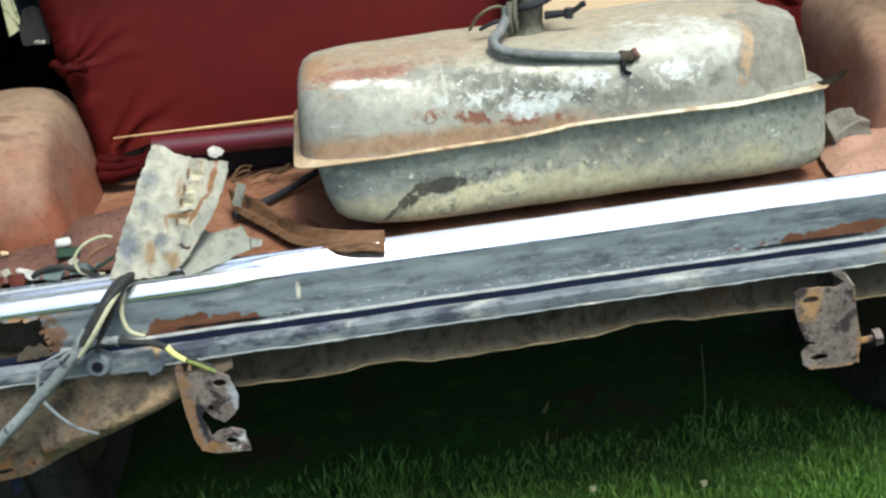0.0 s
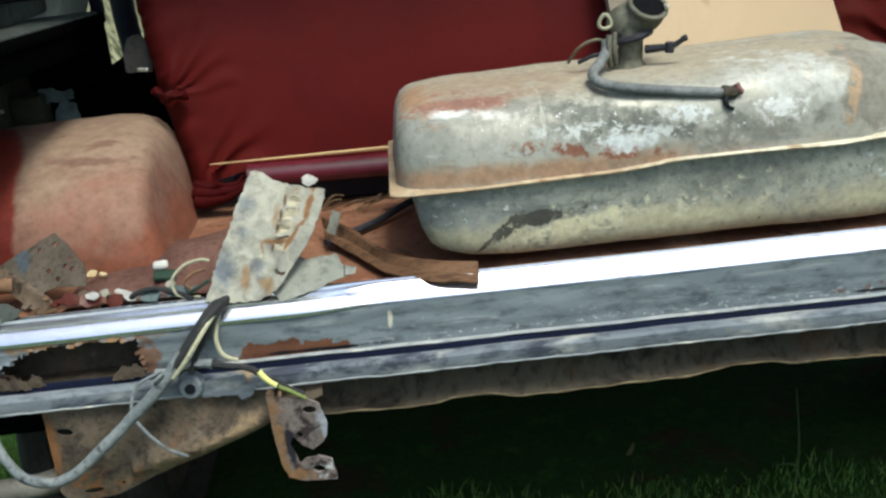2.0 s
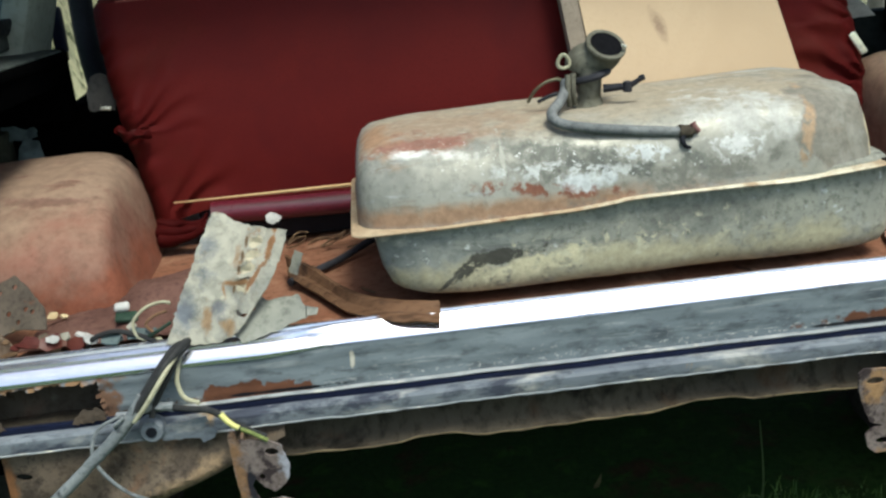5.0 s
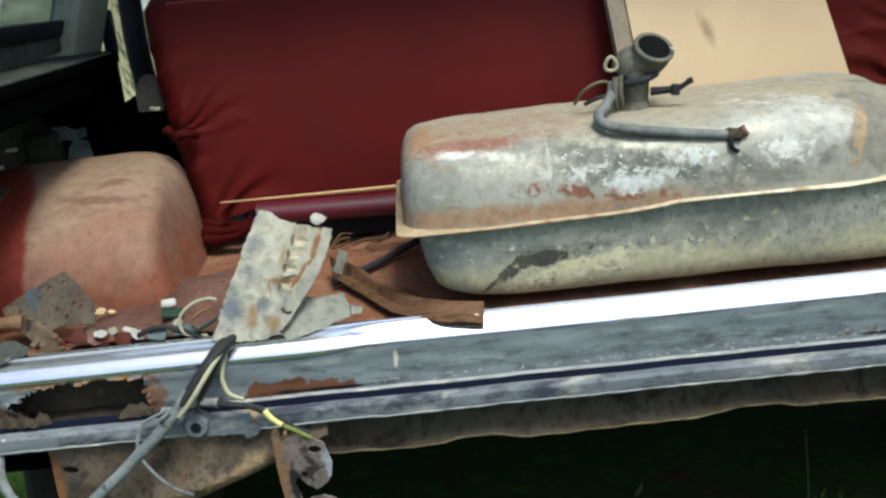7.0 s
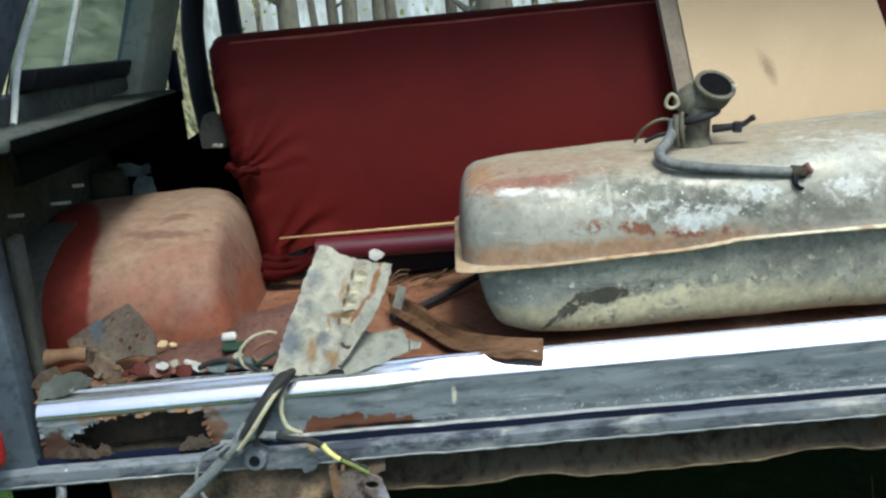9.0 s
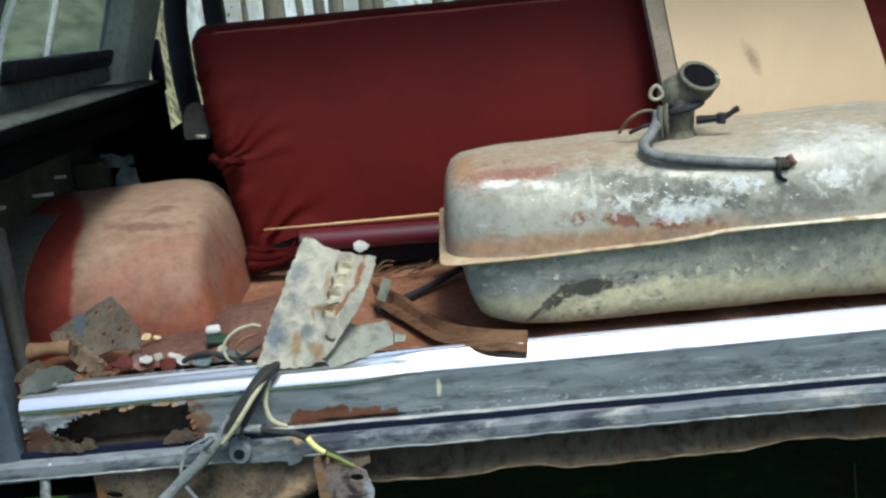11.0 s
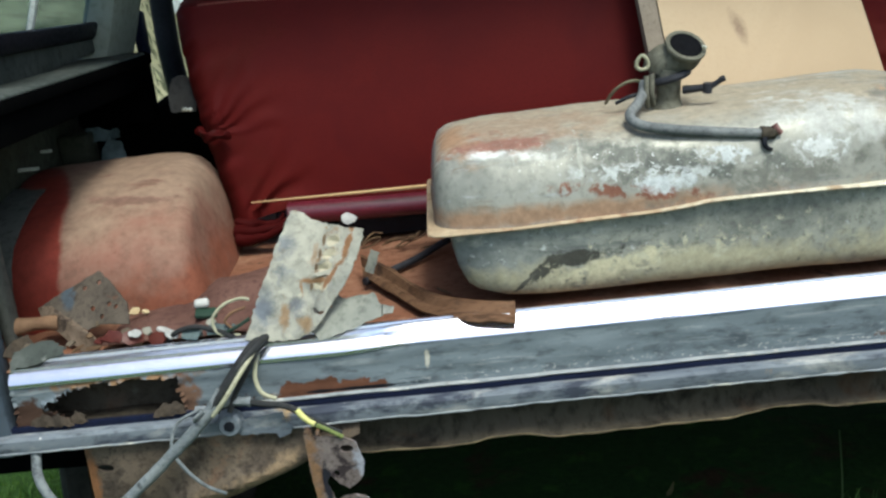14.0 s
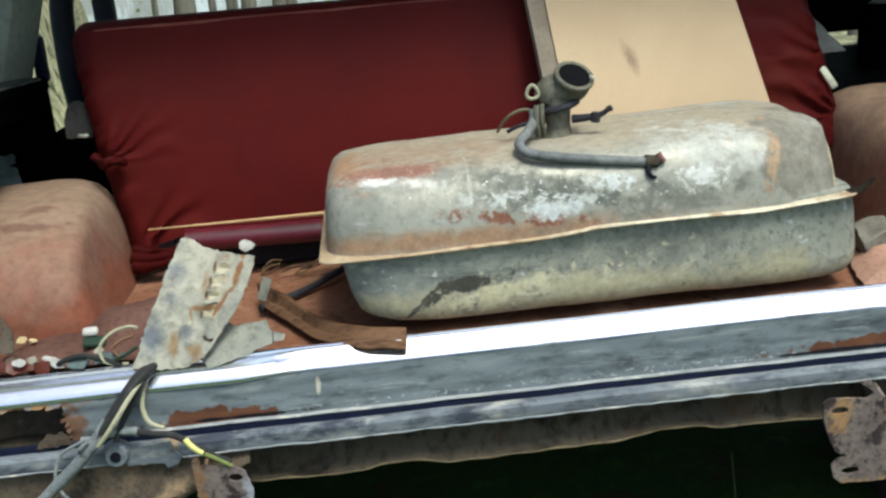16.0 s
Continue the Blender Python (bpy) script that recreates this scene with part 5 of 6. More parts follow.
part("earth_wire", tube([(0.046, 0.222, 0.921), (0.033, 0.214, 0.927), (0.0155, 0.213, 0.924), (0.0, 0.22, 0.912), (-0.010, 0.238, 0.892)], 0.0026, 6), M_OLIVE, tank)
part("earth_wire", tube([(0.050, 0.222, 0.904), (0.025, 0.215, 0.903), (0.004, 0.225, 0.893)], 0.0035, 6), M_BLACK_HOSE, tank)
for x, y in ((0.060, 0.215), (0.050, 0.207)):
    part("stub_pipe", tube([(x, y, 0.885), (x - 0.003, y - 0.006, 0.905), (x - 0.001, y - 0.002, 0.934)], 0.0042, 8), M_NECK, tank)


# ---- bench seat and board behind the tank ----
seat = thing("bench_seat", "dark red vinyl bench seat back, creased at its ends", "car seat")


def folds(x, z):
    """Creases of the cover: a fan round the tie, short slanting ones along the ends and in the lower corner."""
    out = 0.0
    for cx, cz, lo, hi, reach, count, deep in ((-0.70, 0.850, 0.15, 1.15, 0.17, 16, 0.006), (-0.665, 0.690, -0.15, 0.85, 0.19, 13, 0.009), (0.70, 0.80, 2.35, 3.35, 0.26, 15, 0.008), (0.70, 0.92, 2.6, 3.5, 0.24, 14, 0.007)):
        dx, dz = x - cx, z - cz
        r, a = math.hypot(dx, dz), math.atan2(dz, dx)
        if r < reach and lo - 0.25 < a < hi + 0.25:
            k = (1 - r / reach) ** 1.1 * min(1, r / 0.05) * min(1.0, (a - lo + 0.25) / 0.25, (hi + 0.25 - a) / 0.25)
            out += deep * k * math.sin(count * a + 3.0 * noise.noise(Vector((r * 14, a * 2, cx))))
    end = max(0.0, 1 - (x + 0.735) / 0.11) if x < 0 else max(0.0, 1 - (0.69 - x) / 0.16)
    if end > 0 and z < 1.05:
        out += 0.0045 * end * min(1.0, (1.05 - z) / 0.05) * math.sin(95 * (z - (0.55 if x < 0 else -0.45) * x) + 3.5 * noise.noise(Vector((x * 9, z * 11, 3))))
        out += 0.0022 * end ** 1.5 * min(1.0, (1.05 - z) / 0.05) * math.sin(210 * (z - (0.8 if x < 0 else -0.6) * x) + 5.0 * noise.noise(Vector((x * 12, z * 14, 8))))
    return out


def make_seat():
    x0, x1, nx, nz = -0.749, 0.668, 240, 80
    sec = []
    for j in range(nz + 1):
        t = j / nz
        sec.append((0.520 + 0.095 * t - 0.020 * math.sin(math.pi * t), 0.700 + 0.380 * t))
    sec += [(0.622, 1.0835), (0.634, 1.0865), (0.66, 1.0905), (0.70, 1.0940), (0.715, 1.088), (0.72, 1.06), (0.70, 0.90), (0.66, 0.72)]
    rows = []
    for i in range(nx + 1):
        u = i / nx
        x = x0 + (x1 - x0) * u
        edge = min(u, 1 - u) * (x1 - x0)
        row = []
        for j, (y, z) in enumerate(sec):
            pull = 0.035 * max(0, 1 - edge / 0.045) ** 2
            yy = y + (pull if y < 0.665 else -0.3 * pull)
            xx = x
            t = min(1, max(0, (z - 0.70) / 0.38))
            if u < 0.5:
                xx += 0.064 * (1 - t) ** 1.3 * max(0, 1 - edge / 0.4)
            else:
                xx += (0.045 * (1 - t) - 0.02 * t) * max(0, 1 - edge / 0.4)
            if j <= nz:
                yy += 0.006 * noise.noise(Vector((x * 3.2, z * 4, 5))) - folds(xx, z)
            row.append(Vector((xx, yy, z - (0.03 * max(0, 1 - edge / 0.12) if j == 0 else 0) - 0.012 * max(0, 1 - edge / 0.022) ** 2 * max(0.0, (t - 0.72) / 0.28))))
        rows.append(row)
    part("cushion", loft(rows), M_VINYL, seat, "dark red vinyl, creased at the ends")
    part("piping", tube([(x0 + 0.05 + (x1 - x0 - 0.10) * i / 20, 0.6180 + 0.0015 * math.sin(i * 1.7), 1.0800) for i in range(21)], 0.0034, 8, 4), M_VINYL_EDGE, seat, "faded seam piping")
    part("front_roll", tube([(-0.57, 0.508, 0.694), (-0.3, 0.503, 0.690), (0.1, 0.503, 0.690), (0.66, 0.512, 0.694)], 0.021, 16), M_MAROON, seat, "glossy maroon roll along the lower edge")
    part("seat_base", box(-0.60, 0.66, 0.53, 0.68, 0.627, 0.70, 0.006), M_BLACK, seat)
    part("tie_strap", rough_up(tube([(-0.722, 0.55, 0.860), (-0.708, 0.528, 0.856), (-0.69, 0.517, 0.852), (-0.668, 0.515, 0.852), (-0.66, 0.520, 0.852)], lambda t: 0.011 - 0.008 * abs(t - 0.45), 12), 0.009, 55), M_VINYL_SHADED, seat, "crumpled upholstery tie in shade-dark vinyl")
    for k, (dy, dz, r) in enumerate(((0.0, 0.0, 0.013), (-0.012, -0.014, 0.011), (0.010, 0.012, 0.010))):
        part("lower_fold", rough_up(tube([(-0.672, 0.518 + dy, 0.668 + dz), (-0.632, 0.500 + dy, 0.668 + dz * 0.8), (-0.590, 0.488 + dy, 0.679 + dz * 0.4), (-0.548 - 0.015 * k, 0.490 + dy, 0.698)], lambda t: r * (1.05 - 0.8 * t), 12), 0.005, 34, seed=k), M_VINYL_SHADED, seat, "bunched red vinyl at the lower corner")

    bm = bmesh.new()
    bmesh.ops.create_uvsphere(bm, u_segments=14, v_segments=8, radius=0.012)
    part("cover_button", moved(bm, pose(0.632, 0.566, 0.868) @ Matrix.Diagonal((1.1, 0.5, 0.8, 1))), M_NECK, seat, "tarnished round cover button")


make_seat()
strip = thing("wood_strip", "thin bare wood strip lying along the seat's lower edge", "wood strip")
bm = box(-0.26, 0.26, -0.004, 0.004, -0.004, 0.004, 0.001)
for v in bm.verts:
    if v.co.x < -0.25:
        v.co.y *= 0.2
        v.co.z *= 0.3
part("lath", moved(bm, pose(-0.372, 0.478, 0.728, 20, 0, -1.5)), M_STRIP, strip)
board = thing("fibreboard", "tan fibreboard panel with a dark smudge, leaning on the seat", "board")
tilt_m = pose(0.315, 0.405, 0.66, -20, 0, 2)


def leaning(x, z, dy):
    return tilt_m @ Vector((x + 0.27 * (0.62 - z) * (0.0 if x < 0 else 0.25) - 0.08 * (z - 0.4) + 0.05 * (x > 0) * (0.35 - z), dy, z))


def slab(x0, x1, y0, y1, z1):
    bm = bmesh.new()
    grid = {}
    for y in (y0, y1):
        for i in range(9):
            for j in range(13):
                x, z = x0 + (x1 - x0) * i / 8, z1 * j / 12
                grid[y, i, j] = bm.verts.new(leaning(x, z, y + 0.002 * noise.noise(Vector((x * 5, z * 5, 0)))))
    for y in (y0, y1):
        for i in range(8):
            for j in range(12):
                bm.faces.new((grid[y, i, j], grid[y, i + 1, j], grid[y, i + 1, j + 1], grid[y, i, j + 1]))
    for i in range(8):
        for j in (0, 12):
            bm.faces.new((grid[y0, i, j], grid[y0, i + 1, j], grid[y1, i + 1, j], grid[y1, i, j]))
    for j in range(12):
        for i in (0, 8):
            bm.faces.new((grid[y0, i, j], grid[y0, i, j + 1], grid[y1, i, j + 1], grid[y1, i, j]))
    return bm


part("face_sheet", slab(-0.180, 0.159, -0.014, -0.010, 0.60), M_BOARD, board, "smooth tan face", angle=20)
part("core", slab(-0.212, 0.157, -0.0095, 0.014, 0.60), M_BOARD_EDGE, board, "greyish core seen at the edge", angle=20)


# ---- body round the cargo bay ----
def make_side(s):
    """Quarter panel, window and pillars of one side (s = -1 or 1)."""
    def bx(a, b, *rest, bevel=0.006):
        lo, hi = sorted((s * a, s * b))
        return box(lo, hi, *rest, bevel=bevel)
    jamb = bx(0.930, 1.00, -0.013, 0.045, 0.505, 1.50, bevel=0.012)
    for v in jamb.verts:
        v.co.x += s * 0.10 * max(0, v.co.z - 0.62)
        v.co.y += 0.30 * max(0, v.co.z - 1.0)
    part("tailgate_jamb", jamb, M_BODY, car, "dull grey-blue tailgate jamb")
    part("jamb_lining", bx(0.945, 0.965, 0.10, 0.135, 0.63, 0.86, bevel=0.008), M_STRIP_OLIVE, car, "olive-grey lining strip")
    part("quarter_panel", bx(1.05, 1.07, -0.03, 1.0, 0.49, 1.00, bevel=0.01), M_BODY, car, "dull grey outer quarter panel")
    part("inner_panel", bx(1.035, 1.048, 0.03, 0.9, 0.62, 0.985), M_STRIP_DARK, car, "dark bare inner panel")
    ledge = bx(0.86, 1.05, -0.05, 0.80, 0.990, 1.012, bevel=0.008)
    for v in ledge.verts:
        v.co.z += 0.012 - 0.035 * v.co.y / 0.8
    part("belt_ledge", ledge, M_LEDGE, car, "dusty grey window ledge")
    skirt = bx(0.858, 0.866, -0.045, 0.80, 0.945, 0.995, bevel=0.002)
    for v in skirt.verts:
        v.co.z += 0.012 - 0.035 * v.co.y / 0.8
    part("ledge_skirt", skirt, M_INNER_SHADE, car)
    rail = bx(0.850, 0.8595, -0.05, 0.80, 0.988, 1.008, bevel=0.003)
    for v in rail.verts:
        v.co.z += 0.012 - 0.035 * v.co.y / 0.8
    part("ledge_rail", rail, M_INNER_SHADE, car, "black edge of the ledge")
    def inward(bm):
        for v in bm.verts:
            v.co.x -= s * 0.38 * max(0, v.co.z - 1.03)
        return bm
    seal = bx(0.940, 0.985, 0.235, 0.755, 1.058, 1.092, bevel=0.008)
    for v in seal.verts:
        v.co.z -= 0.058 * (v.co.y - 0.235)
    part("window_seal", inward(seal), M_BLACK, car)
    part("window_riser", bx(0.950, 0.990, 0.10, 0.78, 1.0, 1.056, bevel=0.006), M_LEDGE, car, "dusty sheet metal below the window")
    pane = part("window_pane", inward(bx(0.968, 0.972, 0.20, 0.80, 1.05, 1.42, bevel=0)), M_GLASS, car, "dusty quarter window", smooth=False)
    pane.visible_shadow = False
    part("window_bar", inward(bx(0.958, 0.972, 0.421, 0.436, 1.05, 1.42, bevel=0.006)), M_WHITE, car, "pale window bar")
    part("window_trim", tube([(s * 0.942, 0.164, 1.018), (s * 0.942, 0.182, 1.042), (s * 0.940, 0.197, 1.074), (s * 0.933, 0.208, 1.106), (s * 0.925, 0.222, 1.138), (s * 0.905, 0.251, 1.194), (s * 0.86, 0.31, 1.32)], 0.0054, 10), M_WHITE, car, "curved pale window trim")
    corner = bx(0.955, 0.990, -0.01, 0.118, 1.0, 1.45, bevel=0.01)
    for v in corner.verts:
        v.co.y += 0.42 * max(0.0, v.co.z - 1.03)
    part("corner_post", inward(corner), M_BODY, car, "dull blue-grey post beside the window")
    pil = inward(bx(0.93, 1.0, 0.76, 0.980, 0.955, 1.48, bevel=0.02))
    for v in pil.verts:
        if v.co.y > 0.95:
            v.co.y -= 0.05 * math.sin((v.co.z - 0.98) * 6)
    part("rear_pillar", pil, M_PILLAR, car, "grey-green pillar between the windows")
    part("seat_belt_mount", moved(rough_up(box(-0.012, 0.012, -0.02, 0.02, -0.05, 0.05, 0.006), 0.003, 40), pose(s * 0.915, 0.99, 1.01, 0, 0, 0)), M_RUBBER, car)
    part("door_pillar", tube([(s * 0.908, 1.30, 0.40), (s * 0.918, 1.26, 0.80), (s * 0.922, 1.24, 0.94), (s * 0.922, 1.24, 1.018), (s * 0.920, 1.24, 1.08), (s * 0.908, 1.24, 1.16), (s * 0.85, 1.24, 1.48)], 0.028, 14), M_BLACK, car, "black door pillar")
    part("door_frame", bx(0.852, 0.904, 1.47, 1.53, 0.40, 1.48, bevel=0.012), M_BLACK, car, "black window frame")
    part("door_panel", bx(1.03, 1.068, 1.0, 2.76, 0.30, 0.775, bevel=0.01), M_INNER_SHADE, car)
    # Black fillers added to shut the bright gap below the ledge, dark as shade.
    part("ledge_end", bx(0.868, 1.03, 0.802, 0.858, 0.84, 0.985, bevel=0.01), M_INNER_SHADE, car, "black filler below the end of the ledge")
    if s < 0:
        part("side_filler", bx(0.75, 1.03, 0.86, 0.90, 0.44, 0.862, bevel=0.01), M_INNER_SHADE, car)


make_side(-1)
make_side(1)
# Added panels block the bright view past the seat; dark stands for unlit interior.
part("right_filler", box(0.715, 1.03, 0.905, 0.94, 0.62, 0.885, 0.012), M_LINING, car, "dark green-grey panel added to close the right side")
part("right_upper_filler", box(0.715, 1.03, 0.910, 0.93, 0.917, 1.47, 0.006), M_INNER_SHADE, car, "black panel added to close the right side higher up")
# Roof is out of view, added for shade; rear edge set by the light.
rows = [[Vector((x, y, 1.50 + 0.05 * (1 - (x / 1.0) ** 2) - (0.05 if y < 0.35 else 0))) for x in [-1.0 + 0.1 * i for i in range(21)]] for y in [0.33 + 0.2 * j for j in range(13)]]
part("roof", thicken(loft(rows, closed=False), 0.02), M_BODY, car, "dull grey roof out of view, added to shade the cabin")
# Unseen wall added across the front to keep light from under the car.
part("front_blocker", box(-1.0, 1.0, 2.70, 2.76, 0.02, 0.98), M_INNER_SHADE, car)
part("underfloor", box(-0.98, 0.98, 0.30, 2.7, 0.50, 0.53), M_INNER_SHADE, car, "dark underside of the floor")
# Black sheet added in place of the shade behind the lip.
part("lip_shade_sheet", box(-1.045, -0.80, 0.115, 0.135, 0.415, 0.515, 0.006), M_INNER_SHADE, car, "black sheet put where shade falls behind the lip")
part("frame_rail", box(-0.70, -0.62, 0.08, 2.7, 0.40, 0.50, 0.01), M_UNDER, car)
part("frame_rail", box(0.62, 0.70, 0.08, 2.7, 0.40, 0.50, 0.01), M_UNDER, car)


def tyre_mesh(R=0.34, half=0.112):
    prof = [(-half * 0.7, R * 0.62), (-half, R * 0.75), (-half * 1.02, R * 0.9), (-half * 0.9, R * 0.97), (-half * 0.8, R), (-half * 0.45, R), (-half * 0.42, R * 0.975), (-half * 0.36, R * 0.975), (-half * 0.33, R * 1.003), (half * 0.33, R * 1.003),
            (half * 0.36, R * 0.975), (half * 0.42, R * 0.975), (half * 0.45, R), (half * 0.8, R), (half * 0.9, R * 0.97), (half * 1.02, R * 0.9), (half, R * 0.75), (half * 0.7, R * 0.62)]
    n = 56
    return loft([[Vector((dx, r * math.cos(2 * math.pi * k / n), max(-0.268, r * math.sin(2 * math.pi * k / n)))) for k in range(n)] for dx, r in prof])


def rim_mesh(R=0.21):
    rings = [(-0.08, R), (-0.075, R * 1.02), (0.0, R * 0.86), (0.05, R * 0.8), (0.06, R * 0.4), (0.075, R * 0.3), (0.075, R * 0.05)]
    return loft([[Vector((dx, r * math.cos(2 * math.pi * k / 32), r * math.sin(2 * math.pi * k / 32))) for k in range(32)] for dx, r in rings])


for s in (-1, 1):
    wheel = part("tyre", moved(tyre_mesh(), pose(s * 0.885, 0.56, 0.262)), M_TYRE, car, "perished black tyre")
    part("rim", moved(rim_mesh(), pose(s * 0.885, 0.56, 0.262, 0, 0, 0 if s > 0 else 180)), M_UNDER, wheel, "rusty steel rim")
part("exhaust_pipe", tube([(-0.985, 0.03, 0.366), (-0.95, 0.03, 0.366), (-0.86, 0.04, 0.370), (-0.78, 0.09, 0.385), (-0.74, 0.3, 0.39), (-0.72, 0.8, 0.36)], 0.0185, 14), M_PIPE, car, "grey steel tailpipe")
part("pipe_mouth", tube([(-0.9875, 0.03, 0.366), (-0.980, 0.03, 0.366)], 0.0150, 14, 2), M_BORE_SHADE, car, "black disc as the shaded opening of the tailpipe")
part("tail_lamp", box(-1.04, -0.957, -0.06, -0.033, 0.565, 0.625, 0.012, 3), M_LAMP, car, "red tail lamp")
part("tail_lamp", box(0.98, 1.04, -0.06, -0.033, 0.575, 0.645, 0.012, 3), M_LAMP, car, "red tail lamp")
part("spare_well", rough_up(tube([(0.02, 0.55, 0.50), (0.02, 0.55, 0.43), (0.02, 0.55, 0.37), (0.02, 0.55, 0.35)], lambda t: 0.30 - 0.12 * t * t, 28), 0.008, 8), M_UNDER, car, "dark rounded spare wheel well")
# catch, strap and litter by the seat's ends
part("belt_buckle", moved(rough_up(box(-0.007, 0.007, -0.005, 0.005, -0.024, 0.024, 0.004), 0.001, 50), pose(0.6695, 0.55, 0.876, 0, -34, 0)), M_CLIP, car, "bright metal catch")
part("catch_plate", moved(sheet(ragged([(-0.027, -0.031), (0.027, -0.030), (-0.040, 0.042)], 0.01, 0.001, 2), 0.004, (), None, 0.03), pose(0.708, 0.62, 0.945, 85, 0, 0)), M_CLOTH, car, "grey catch plate")
part("catch_plate", moved(sheet(ragged([(-0.028, -0.034), (0.022, -0.038), (0.028, -0.004), (0.018, 0.026), (0.002, 0.034), (-0.018, 0.028), (-0.030, 0.0)], 0.006, 0.0014, 12), 0.006, (), lambda u, v: 0.004 * math.sin(u * 90), 0.012), pose(-0.754, 0.62, 0.922, 80, 0, 0)), M_CATCH, car, "dark grey seat catch")
# Small bright bar puts a painted glint on the dark catch.
part("catch_glint", moved(box(-0.010, 0.010, -0.004, 0.004, -0.003, 0.003, 0.001), pose(-0.745, 0.59, 0.895, 0, 5, 0)), M_BUCKLE, car)
part("jack_box", rough_up(box(-1.034, -0.974, 0.675, 0.74, 0.76, 0.850, 0.006), 0.003, 30), M_STRIP_DARK, car, "dark olive box behind the wheel arch")
# Pale bits of unknown kind, added as bars on the inner panel.
for y, z, half in ((0.468, 0.835, 0.038), (0.290, 0.855, 0.026), (0.588, 0.843, 0.022)):
    part("pale_bar", box(-1.036, -1.036 + half, y - 0.003, y + 0.003, z - 0.003, z + 0.003, 0.001), M_PALE_BAR, car, "small pale bar on the inner panel")
lit = thing("paper_scrap", "pale crumpled paper scrap behind the wheel arch", "paper")
part("paper", moved(sheet(ragged([(-0.03, -0.03), (0.035, -0.028), (0.028, 0.02), (0.0, 0.045), (-0.02, 0.01)], 0.008, 0.002, 3), 0.002, (), lambda u, v: 0.02 * noise.noise(Vector((u * 30, v * 30, 2))), 0.008), pose(-0.938, 0.70, 0.808, 55, 0, 20) @ Matrix.Scale(0.8, 4)), M_TEAL, lit)
lit = thing("paper_scrap", "pale crumpled paper scrap behind the wheel arch", "paper")
part("paper", moved(sheet(ragged([(-0.05, -0.02), (0.05, -0.02), (0.04, 0.015), (-0.045, 0.02)], 0.008, 0.003, 5), 0.002, (), lambda u, v: 0.02 * noise.noise(Vector((u * 26, v * 30, 7))), 0.008), pose(-0.955, 0.72, 0.842, 40, 0, 5) @ Matrix.Scale(0.75, 4)), M_TEAL, lit)


# ---- scrap and wires on the sill ----
def scrap_plate():
    ob = thing("scrap_plate", "torn grey sheet metal scrap with a rust-stained ridge", "scrap metal")
    out = [(-0.014, 0.001), (0.037, -0.004), (0.079, -0.001), (0.096, 0.015), (0.116, 0.041), (0.147, 0.086), (0.165, 0.133), (0.168, 0.150), (0.134, 0.163), (0.120, 0.168), (0.089, 0.181), (0.072, 0.195), (0.058, 0.196),
           (0.048, 0.172), (0.033, 0.137), (0.025, 0.111), (0.010, 0.077), (0.002, 0.056), (-0.007, 0.023)]

    def form(u, v):
        ridge = u - (0.089 + 0.45 * (v - 0.084))
        z = 0.012 * math.exp(-((ridge - 0.006) / 0.013) ** 2) * min(1, max(0, (v - 0.066) / 0.012)) * min(1, max(0, (0.166 - v) / 0.012)) * (0.2 + 0.8 * abs(math.cos((v - 0.1263) * 154.7)))
        z += 0.010 * max(0, ridge - 0.012) / 0.03 - 0.006 * math.exp(-((ridge - 0.014) / 0.005) ** 2)
        z += 0.006 * math.exp(-(((u - 0.07) / 0.012) ** 2 + ((v - 0.03) / 0.012) ** 2)) - 0.006 * math.exp(-(((u - 0.02) / 0.018) ** 2 + ((v - 0.03) / 0.02) ** 2))
        return z + 0.007 * noise.noise(Vector((u * 14, v * 14, 1))) + 0.002 * noise.noise(Vector((u * 70, v * 70, 1)))

    part("sheet", moved(sheet(ragged(out, 0.006, 0.0018, 3), 0.0015, [circle2(0.098, 0.030, 0.005, 0.003, 8)], form, 0.006), pose(-0.565, 0.012, 0.644, 52, 0, 0)), M_SCRAP, ob)
    ob2 = thing("scrap_offcut", "bent offcut of grey sheet metal lying on the sill", "scrap metal")
    out = [(-0.037, -0.009), (-0.023, -0.026), (0.010, -0.016), (0.045, -0.002), (0.068, 0.003), (0.085, 0.004), (0.087, 0.015), (0.069, 0.022), (0.058, 0.046), (0.012, 0.041), (0.002, 0.050), (-0.004, 0.026)]
    part("sheet", moved(sheet(ragged(out, 0.007, 0.0016, 5), 0.0015, (), lambda u, v: 0.008 * noise.noise(Vector((u * 16, v * 16, 7))) + 0.006 * (u > 0.07), 0.009), pose(-0.45, 0.03, 0.652, 40, 0, 0)), M_OFFCUT, ob2)
    ob3 = thing("scrap_tag", "small grey metal tag beside the scrap", "scrap metal")
    part("sheet", moved(sheet(ragged([(-0.010, 0), (0.006, -0.004), (0.010, 0.03), (-0.006, 0.034)], 0.006, 0.001, 6), 0.0015, (), None, 0.02), pose(-0.398, 0.12, 0.695, 60, 0, -30)), M_OFFCUT, ob3)


scrap_plate()
strap = thing("brown_strap", "curled brown leather strap lying across floor and sill", "strap")
upper = smooth_path([(-0.430, 0.330, 0.655), (-0.373, 0.245, 0.652), (-0.328, 0.150, 0.650), (-0.27, 0.082, 0.650), (-0.188, 0.040, 0.652)], 10)
lower = smooth_path([(-0.424, 0.270, 0.637), (-0.362, 0.150, 0.636), (-0.322, 0.078, 0.637), (-0.258, 0.012, 0.641), (-0.190, -0.003, 0.637)], 10)
rings = []
